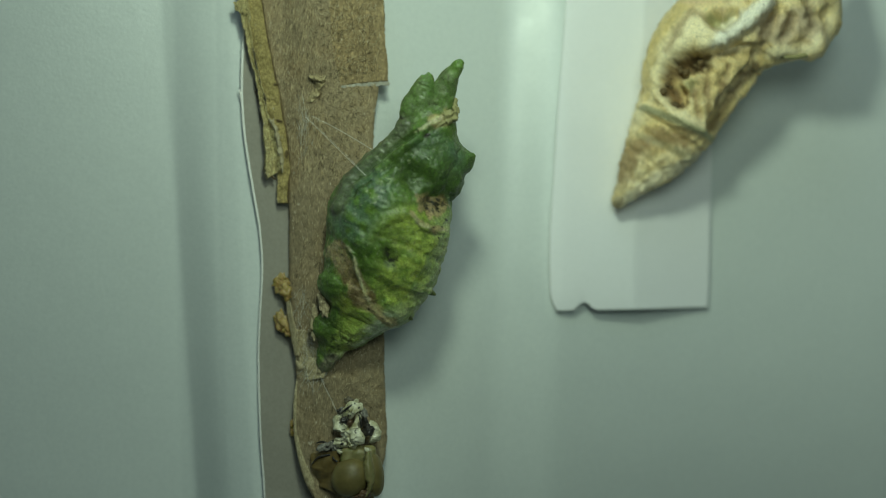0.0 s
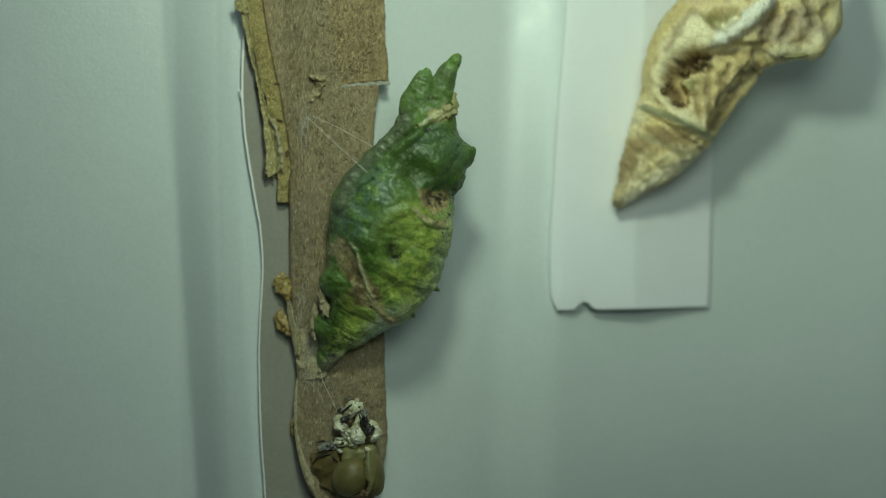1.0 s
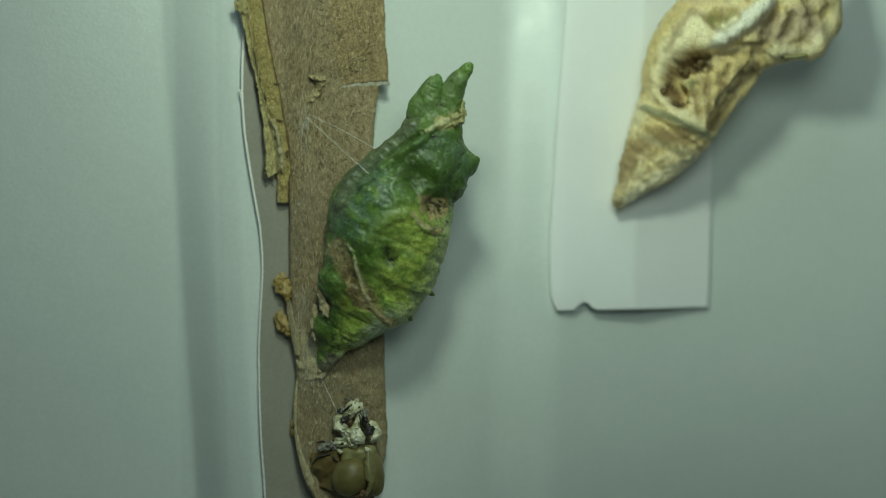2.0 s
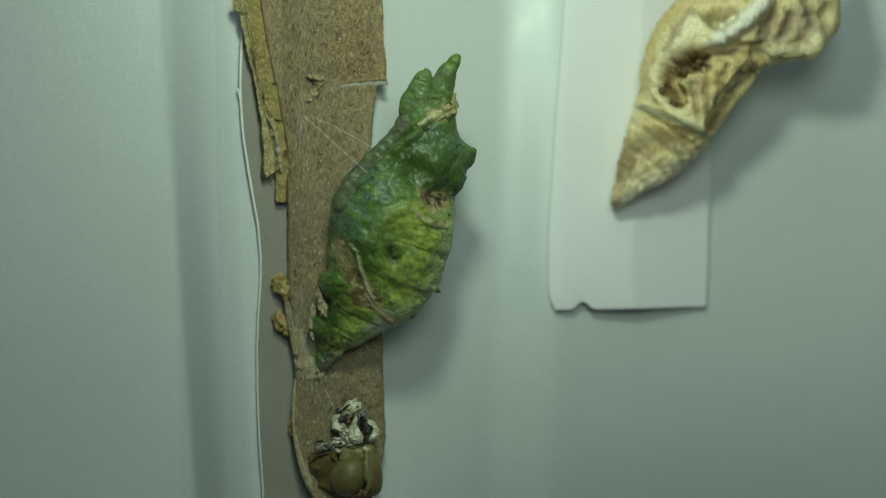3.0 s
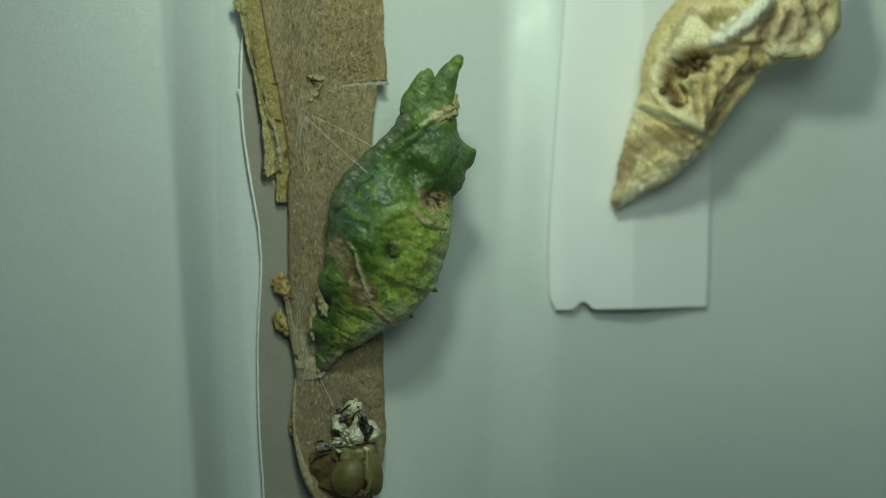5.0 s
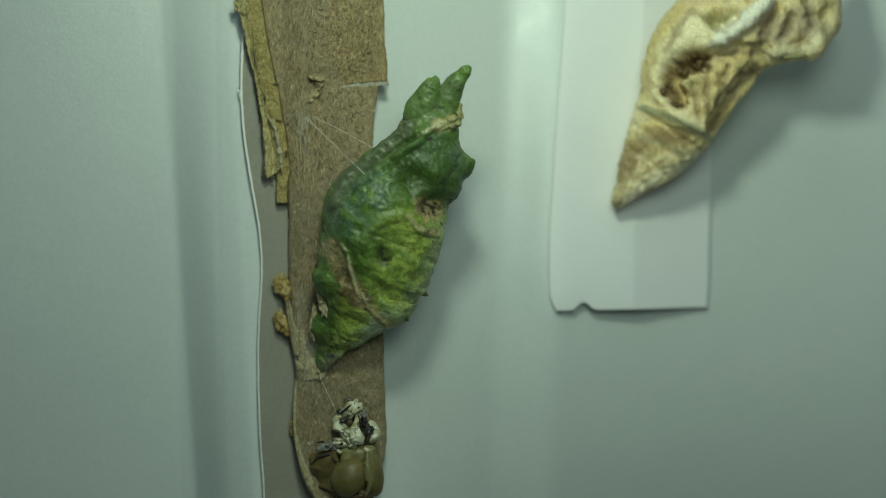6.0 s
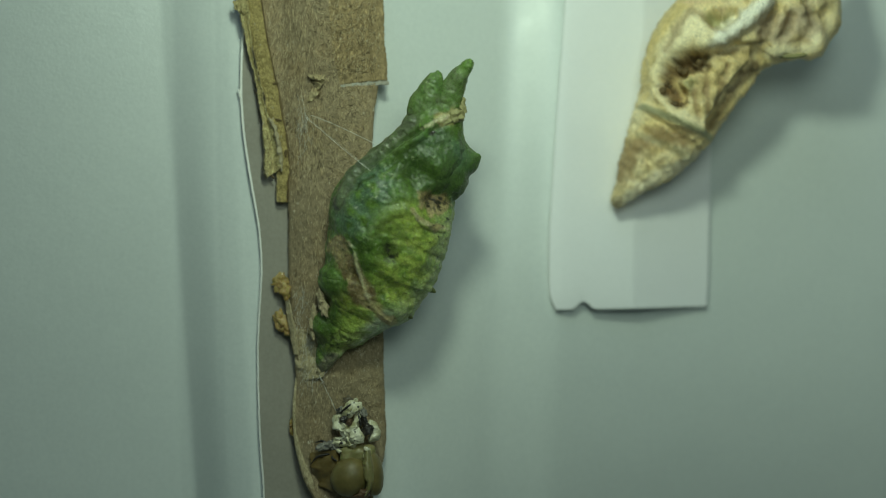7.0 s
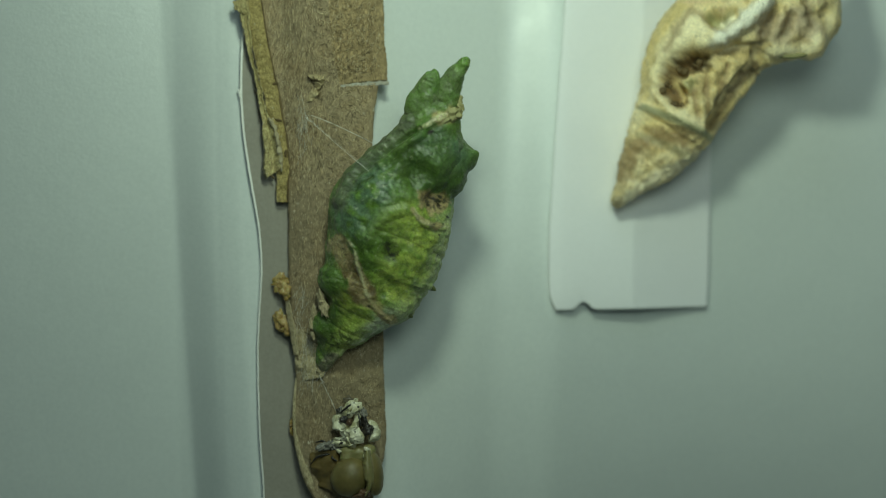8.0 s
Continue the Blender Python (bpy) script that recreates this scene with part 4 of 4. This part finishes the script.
    part("brown_bead", lump((-10.0, -18.6, 5.0), (0.36, 0.30, 0.3), 30, 0.5, 0.5, 2, 4, o), M_BROWN, rt, "glossy brown bead")
    part("grey_tip", lump((-10.1, -16.4, 4.1), (0.5, 0.6, 0.4), 30, 0.6, 0.6, 2, 4, o), plain_material("grey_cuticle", (0.085, 0.066, 0.040), (0.17, 0.14, 0.095), 0.3, 1.5, 0.1), rt, "greyish crumpled tip")
    for pts in ([(-10.9, -17.6, 4.6), (-10.2, -17.0, 5), (-9.4, -16.5, 4.9)], [(-10.2, -17.9, 5), (-9.5, -17.3, 5.2), (-8.9, -16.9, 5)], [(-9.0, -17.7, 5), (-8.8, -18.4, 5.2), (-8.7, -19.0, 5)],
                [(-11.3, -21.2, 4.1), (-10.8, -20.9, 4.5), (-10.3, -21.1, 4.4)], [(-12.1, -21.8, 3.6), (-11.7, -21.3, 4.1), (-11.4, -21.7, 3.9)], [(-13.7, -21.0, 3.2), (-12.9, -20.8, 3.7), (-12.3, -21.2, 3.8)], [(-12.3, -21.8, 3.4), (-11.8, -21.1, 4), (-10.9, -20.8, 4.2)], [(-12.7, -21.7, 3.3), (-11.9, -21.9, 3.7), (-11.2, -21.7, 3.8)],
                [(-12.2, -20.8, 3.6), (-11.3, -20.5, 4.1), (-10.8, -20.8, 4.2)], [(-14.2, -23.3, 3.3), (-13.5, -22.5, 3.8), (-12.5, -22.2, 3.9), (-11.7, -22.2, 4)], [(-11.7, -21.9, 3.9), (-11.8, -22.5, 4.3), (-11.3, -22.8, 4.6)]):
        part("strand", tube(pts, (0.06, 0.14, 0.08), 14, 7, o), M_DARK, rt, "dark shrivelled strand")
    part("head_capsule", lump((-9.9, -24.5, 4.6), (2.0, 2.2, 1.6), -35, 0.03, 2.0, 1, 4, o), M_OLIVE, rt, "smooth olive head capsule half")
    part("head_capsule", lump((-7.5, -24.2, 4), (1.15, 2.5, 1.7), 8, 0.03, 2.0, 5, 4, o), M_OLIVE, rt, "smooth olive head capsule half")
    part("capsule_seam", sheet([(-8.3, -21.6), (-8.5, -22.8), (-8.4, -24.2), (-8.1, -25.2), (-8.5, -26.4)], [(-7.7, -21.5), (-7.5, -22.8), (-7.2, -24.2), (-7.3, -25.2), (-7.9, -26.4)],
                              lambda s, t, u, v: 5.55 + 0.5 * math.sin(3.0 * s) - 0.5 * (2 * t - 1) ** 2 + 0.10 * wob(u, v * 0.5, 6, 0.9, 3), 0.16, 60, 16, 0.14, 81, o), M_MEMBRANE, rt, "pale seam membrane")
    part("neck_skin", lump((-9.1, -22.2, 4.2), (1.9, 1.2, 0.85), 14, 0.35, 1.4, 3, 4, o), M_MEMBRANE, rt, "pale green neck membrane")
    part("jaw_piece", lump((-8.4, -26.2, 5.2), (0.9, 0.45, 0.4), 25, 0.6, 0.5, 6, 4, o), M_BROWN, rt)
    part("side_lobe", sheet([(-14.3, -22.2), (-14.3, -23.2), (-13.9, -24.4), (-13.2, -25.8)], [(-11.4, -21.6), (-11.3, -23.2), (-11.2, -24.6), (-11.4, -26.2)],
                            lambda s, t, u, v: strip_height(u, v) + 0.6 + 0.9 * t + 0.45 * wob(u, v, 3, 1.6, 2), 0.2, 60, 44, 0.3, 83, o), M_AMBER, rt, "amber brown crumpled lobe")
    for p in ((-8.1, -21.5, 5.4), (-8.3, -22.2, 5.2), (-11.1, -21.8, 4.6)):
        part("pale_dot", lump(p, (0.22, 0.3, 0.16), 30, 0.7, 0.4, p[1], 3, o), M_IVORY, rt)
    tagged(rt, "crumpled shed caterpillar skin with olive head capsule on the strip", "shed skin")


build_shed_skin()


# ---- the white card and dry pupal case beyond ----
def build_card():
    left = [(14.4, 32.2), (14.1, 27.0), (13.6, 20.6), (13.1, 14.2), (12.7, 7.8), (12.3, 1.3), (12.3, -3.8), (12.5, -5.7), (13.1, -7.1)]
    right = [(32.4, 33.4), (32.3, 28.1), (32.1, 21.4), (32.0, 14.7), (31.9, 8.1), (31.7, 1.4), (31.6, -3.9), (31.5, -5.9), (31.5, -6.9)]
    notch = (16.3, -7.0)

    def lift(s, t, u, v):
        return wall_height(u, v) + 0.5 + 0.5 * (1 - math.exp(-t * 5)) - 0.6 * t + 1.15 * min(t / 0.52, (1 - t) / 0.48) ** 1.2
    rt = root("white_card", V((20, 10, -6)))
    crease = [(a[0] * 0.48 + b[0] * 0.52, a[1] * 0.48 + b[1] * 0.52) for a, b in zip(left, right)]
    for name, one, two, f in (("lit_panel", left, crease, lambda t: 0.52 * t), ("creased_panel", crease, right, lambda t: 0.52 + 0.48 * t)):
        bm = sheet(one, two, lambda s, t, u, v, f=f: lift(s, f(t), u, v), 0.7, 150, 60, 0.0, 41, (20, 10, -6), 0.0, 1.0)
        for w in bm.verts:
            d, z = abs(w.co.x * 1000 + 20 - notch[0]), w.co.z * 1000 + 10
            if d < 1.5 and z < notch[1] + 3:
                w.co.z += 0.0009 * (0.5 + 0.5 * math.cos(d / 1.5 * math.pi)) * max(0, min(1, (notch[1] + 3 - z) / 3))
        part(name, bm, (M_CARD, M_EDGE), rt)
    tagged(rt, "white creased card with a notched bottom edge stuck on the board", "card")


HUSK_O = (20.8, 5.5, -6.5)
HUSK = [(*(19.6, 5.0, -6.2), 0.35, 0.35, 0.35), (*(20.2, 5.6, -5.9), 0.9, 0.9, 0.7), (*(21.5, 7.3, -5.2), 1.9, 1.7, 1.3), (*(23.7, 10.0, -5.2), 3.8, 3.2, 2.4),
        (*(26.2, 13.2, -5.2), 5.2, 4.0, 3.3), (*(28.1, 16.4, -4.6), 6.0, 4.4, 4.0), (*(29.5, 19.8, -4.2), 6.8, 5.4, 4.4), (*(31.3, 23.4, -3.6), 6.8, 6.1, 4.5),
        (*(34.7, 25.8, -3.0), 5.6, 5.8, 4.2), (*(38.6, 26.6, -2.8), 4.3, 5.3, 3.6), (*(41.0, 27.2, -3.2), 3.7, 4.6, 3.0), (*(43.4, 30.0, -5.0), 2.0, 1.9, 1.7),
        (*(45.0, 32.2, -6.4), 0.9, 0.8, 0.8)]
STRAW, PALE, RUST, PIT_SHADE = (0.80, 0.61, 0.27), (0.95, 0.82, 0.52), (0.33, 0.21, 0.09), (0.13, 0.082, 0.036)
GOLD, WHITE, MAUVE, OLIVE = (0.70, 0.52, 0.20), (0.94, 0.89, 0.74), (0.46, 0.35, 0.25), (0.30, 0.29, 0.13)
HOLE = [(28.7, 20.5), (27.0, 20.2), (25.5, 19.6), (25.2, 18.1), (26.3, 16.5)]
HOLE_RIM = [(24.4, 21.2), (23.8, 19.8), (24.0, 17.4), (25.8, 15.3), (28.7, 13.7)]
WING_STREAKS = ([(27.7, 18.0), (28.6, 14.4)], [(29.2, 19.6), (29.6, 15.0)], [(31.6, 20.2), (30.4, 16.0)])
WING_BORDER = [(30.3, 13.6), (31.6, 16.4), (33.2, 18.6), (35.0, 20.6)]
UNDER_BROW = [(25.6, 20.9), (29.4, 21.3), (32.5, 21.8), (35.7, 21.9)]
FACET = [(25.4, 22.2), (27.7, 25.0), (29.6, 22.8)]
FACET_RIM = [(24.7, 21.9), (26.0, 24.4), (27.6, 26.4), (29.4, 25.0), (30.5, 22.8)]
NOTCH = [(29.7, 25.4), (30.9, 24.6), (31.9, 25.6)]
BROW = [(30.5, 23.0), (32.5, 24.6), (35.4, 26.9)]
LIP = [(36.4, 21.9), (38.8, 21.7), (40.8, 22.2), (41.6, 23.4)]
CREASES = ([(40.0, 28.5), (40.5, 26.4), (40.9, 24.8)], [(35.3, 23.2), (35.8, 24.4), (36.4, 26.0)], [(37.8, 23.6), (38.4, 25.4)])
GIRDLE = [(22.6, 15.9), (26.2, 14.1), (30.4, 12.4)]


def husk_relief(u, v, h, s, a):
    front = max(0, math.sin(a))
    r = 0.32 * wob(u, v, h, 3.2, 4) + 0.12 * wob(u, v, h, 0.8, 3)
    # dents and knobs of its outline
    r -= 0.9 * soft(math.hypot(u - 35.4, v - 20.6), 0.3, 1.8)
    r += 0.8 * soft(math.hypot(u - 41.6, v - 22.4), 0.4, 2.0)
    r -= 1.1 * soft(math.hypot(u - 42.6, v - 25.8), 0.2, 1.5)
    if not front:
        return r
    r -= front * 2.8 * soft(near_line(u, v, HOLE) + 0.5 * wob(u, v, 3, 1.0, 3), 0.5, 1.3)
    r += front * 0.8 * soft(near_line(u, v, HOLE_RIM), 0.2, 1.1)
    r -= front * 1.4 * soft(near_line(u, v, UNDER_BROW), 0.2, 1.1)
    r -= front * 1.3 * soft(near_line(u, v, WING_BORDER), 0.2, 1.2)
    for streak in WING_STREAKS:
        r -= front * 0.35 * soft(near_line(u, v, streak), 0.05, 0.6)
    r += front * 0.8 * soft(near_line(u, v, FACET), 0.5, 2.2)
    r -= front * 0.5 * soft(near_line(u, v, FACET_RIM), 0.1, 0.7)
    r -= front * 2.2 * soft(near_line(u, v, NOTCH), 0.3, 1.1)
    r += front * 1.5 * soft(near_line(u, v, BROW) + 0.3 * wob(u, v, 9, 1.0, 3), 0.3, 1.5)
    r += front * 0.9 * soft(near_line(u, v, LIP), 0.2, 1.0)
    for crease in CREASES:
        r -= front * 0.9 * soft(near_line(u, v, crease) + 0.4 * wob(u, v, 5, 1.0, 3), 0.1, 1.0)
    r += front * 0.5 * soft(near_line(u, v, GIRDLE), 0.2, 0.9)
    for at in (0.10, 0.155, 0.21, 0.265):
        r -= 0.22 * soft(abs(s - at - 0.004 * wob(u, v, 2, 1.5, 2)), 0.003, 0.012)
    return r


def husk_tint(u, v, h, s, a):
    n1, n2 = wob(u, v, h + 31, 2.8, 4), wob(u, v, h + 67, 1.0, 4)
    c = blend(STRAW, PALE, 0.25 + 0.7 * n1)
    if math.sin(a) < -0.35:
        return c
    c = blend(c, RUST, max(0, 1.1 * n2 - 0.22))
    c = blend(c, RUST, 0.85 * soft(near_line(u, v, [(20.2, 8.4), (21.1, 10.8), (23.2, 12.2), (26.8, 12.4)]) + 0.9 * n2, 0.3, 1.9))
    c = blend(c, GOLD, 0.7 * soft(near_line(u, v, [(23.0, 20.0), (23.6, 22.8), (25.4, 25.6), (27.6, 28.0)]) + 0.3 * n2, 0.4, 1.3))
    c = blend(c, (0.74, 0.55, 0.32), 0.8 * soft(near_line(u, v, [(27.8, 28.0), (34.0, 29.0)]), 0.6, 1.6))
    c = blend(c, PALE, 0.8 * soft(near_line(u, v, FACET) + 0.4 * n2, 0.6, 2.0))
    c = blend(c, RUST, 0.6 * soft(near_line(u, v, FACET_RIM) + 0.3 * n2, 0.1, 0.6))
    c = blend(c, MAUVE, 0.65 * soft(near_line(u, v, [(35.6, 24.4), (37.6, 24.0), (39.6, 25.2), (41.0, 23.8)]) + 0.7 * n2, 0.8, 2.4))
    c = blend(c, blend(RUST, STRAW, 0.7 + 1.0 * n2), 0.7 * soft(near_line(u, v, [(29.4, 18.4), (32.4, 20.2)]) + 0.5 * n2, 0.8, 2.2))
    for streak in WING_STREAKS:
        c = blend(c, RUST, 0.75 * soft(near_line(u, v, streak) + 0.2 * n2, 0.05, 0.5))
    # crumbly brown of the hole, darkened further for the shade inside
    c = blend(c, blend(RUST, PIT_SHADE, 0.55 + n1), soft(near_line(u, v, HOLE) + 0.6 * n2, 0.6, 1.3))
    c = blend(c, OLIVE, 0.7 * soft(math.hypot(u - 27.4, v - 18.3) + 0.5 * n2, 0.3, 0.9))
    c = blend(c, PALE, 0.7 * soft(near_line(u, v, HOLE_RIM) + 0.4 * n2, 0.2, 0.9))
    # shade under the brow and along the wing border, painted as dark lines
    c = blend(c, PIT_SHADE, 0.55 * soft(near_line(u, v, UNDER_BROW) + 0.3 * n2, 0.1, 0.6))
    c = blend(c, PIT_SHADE, 0.85 * soft(near_line(u, v, WING_BORDER) + 0.4 * n2, 0.2, 0.9))
    c = blend(c, OLIVE, 0.85 * soft(near_line(u, v, NOTCH), 0.3, 1.0))
    c = blend(c, WHITE, 0.95 * soft(near_line(u, v, BROW) + 0.5 * n2, 0.5, 1.4))
    c = blend(c, WHITE, 0.7 * soft(math.hypot(u - 30.0, v - 22.6) + 0.4 * n2, 0.3, 1.2))
    c = blend(c, PALE, 0.9 * soft(near_line(u, v, LIP) + 0.3 * n2, 0.2, 0.8))
    # creases darkened in the colour where their shade lies
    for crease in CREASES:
        c = blend(c, PIT_SHADE, 0.7 * soft(near_line(u, v, crease) + 0.3 * n2, 0.1, 0.7))
    c = blend(c, WHITE, 0.45 * soft(near_line(u, v, [(20.8, 5.4), (24.3, 8.0), (29.4, 10.4)]) + 0.5 * n2, 0.3, 1.2))
    c = blend(c, (0.36, 0.35, 0.20), 0.85 * soft(near_line(u, v, GIRDLE), 0.2, 0.55))
    c = blend(c, (0.40, 0.38, 0.22), 0.4 * soft(near_line(u, v, [(22.2, 12.8), (25.6, 11.3), (28.4, 9.9)]), 0.2, 0.6))
    return tuple(max(0.01, x) for x in c)


def build_husk():
    rt = root("dry_pupal_case", V(HUSK_O))
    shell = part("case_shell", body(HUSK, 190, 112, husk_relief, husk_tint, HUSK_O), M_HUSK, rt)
    part("split_lip", tube([(36.4, 21.6, -1.0), (38.6, 21.3, -0.8), (40.6, 21.7, -1.2), (42.0, 23.0, -2)], (0.1, 0.26, 0.24, 0.1), 30, 10, HUSK_O), M_CRUST, rt, "pale curled split lip")
    part("tail_hook", lump((20.1, 5.5, -5.4), (0.9, 0.55, 0.7), 30, 0.3, 0.6, 3, 3, HUSK_O), M_SILK_PAD, rt)
    bits = []
    rng = random.Random(9)
    for k in range(14):
        p = HOLE[k % 5]
        bits.append(lump((p[0] + rng.uniform(-0.6, 0.6), p[1] + rng.uniform(-0.6, 0.6), rng.uniform(-2.6, -1.4)), (rng.uniform(0.2, 0.5),) * 3, 0, 0.4, 0.4, k, 2, HUSK_O))
    tagged(part("crumb", merge(*bits), M_BITS_SHADE, rt), kind="stuff")
    tagged(rt, "dry straw-brown empty pupal case with a broken hole, on white card", "pupal case")


build_card()
build_husk()

# ---- what moves ----
# seconds; degrees about u, about the view line and about v; millimetres along u and v
WRIGGLE = [(0.0, 0.0, 0.0, 0.0, 0.0, 0.0), (0.1, -1.2, -2.0, 0.5, 0.10, 0.43), (0.3, -1.3, -2.2, 0.5, 0.11, 0.44),
           (0.5, -1.41, -2.42, 0.58, 0.12, 0.45), (1.0, -0.37, -2.0, 0.74, 0.07, 0.44), (1.3, -0.2, -1.5, 0.75, 0.10, 0.38), (1.4, 0.9, 1.0, 0.9, 0.28, 0.34),
           (1.5, 1.13, 1.45, 0.93, 0.32, 0.32), (1.6, 1.3, 2.8, 1.0, 0.52, -0.02), (1.7, 1.6, 4.4, 1.1, 0.36, -0.27), (2.8, -3.2, -2.8, -1.9, 0.25, 0.33), (3.0, -3.17, -1.97, -1.89, 0.30, 0.33),
           (3.5, -1.65, -1.81, -1.54, 0.25, 0.41), (4.0, -0.72, -0.75, -0.3, 0.25, 0.46), (4.5, -1.12, -1.11, -0.37, 0.21, 0.36), (4.7, -1.2, -1.4, -0.5, 0.2, 0.37),
           (5.8, 1.8, 3.9, 1.3, 0.0, 0.0), (6.0, 1.9, 4.36, 1.33, -0.05, -0.25), (6.1, 1.8, 4.5, 1.35, -0.03, -0.2), (6.2, 1.2, 5.2, 1.5, 0.0, -0.55),
           (6.3, 0.7, 6.6, 1.6, 0.05, -0.72), (6.4, 0.1, 6.3, 1.75, -0.05, -0.42), (6.5, -0.42, 7.05, 1.85, -0.06, -0.38),
           (6.6, -0.45, 7.5, 1.2, 0.36, 0.12), (6.9, -0.6, 7.1, 0.2, 0.46, 0.12), (7.0, -0.83, 3.38, -2.52, 0.55, 0.13), (7.5, 1.44, 1.93, -0.82, 0.42, 0.36),
           (8.0, 1.39, 1.99, -1.09, 0.39, 0.33)]


TURN_SHARES, FOLLOW_SHARES = (0.45, 0.36, 0.26, 0.16, 0.05), (1.0, 0.56, 0.36, 0.2, 0.05)


def shell_pose(ax, ay, az, du, dv, share=1.0):
    """The front shell's pose in the chrysalis's space, and the turn alone, by a share."""
    pivot = V(FRONT) - V(TAIL)
    turn = Vector((radians(ax), radians(ay), radians(az)))
    axis = turn.normalized() if turn.length else Vector((0, 0, 1))
    whole = Matrix.Translation(pivot + V((du, dv, 0))) @ Matrix.Rotation(turn.length, 4, axis) @ Matrix.Translation(-pivot)
    return whole, Matrix.Rotation(turn.length * share, 4, axis)


def motions():
    walk(FRONT_SHELL, [(t, shell_pose(*move)[0]) for t, *move in WRIGGLE])
    # each ring of the hind body turns about its own joint, less and less towards the fixed tail
    joint = (V(FRONT) - V(TAIL)) * (0.53 / 0.72)
    for ob, at, turn, follow in zip(SEGMENTS, (0.53, 0.32, 0.24, 0.17, 0.05), TURN_SHARES, FOLLOW_SHARES):
        hub = (V(FRONT) - V(TAIL)) * (at / 0.72)
        rows = []
        for t, ax, ay, az, du, dv in WRIGGLE:
            whole = shell_pose(ax, ay, az, du, dv)[0]
            bent = shell_pose(0.12 * ax, ay, az, 0, 0, turn)[1]
            rows.append((t, Matrix.Translation(hub + (whole @ joint - joint) * follow) @ bent @ Matrix.Translation(-hub)))
        walk(ob, rows)
    # each girdle thread swings about its anchor on the strip and follows the body
    for thread, anchor, end in GIRDLE_THREADS:
        rows = []
        for t, *move in WRIGGLE:
            there = V(TAIL) + shell_pose(*move)[0] @ (end - V(TAIL))
            rows.append((t, (end - anchor).rotation_difference(there - anchor).to_matrix().to_4x4()))
        walk(thread, rows)


motions()
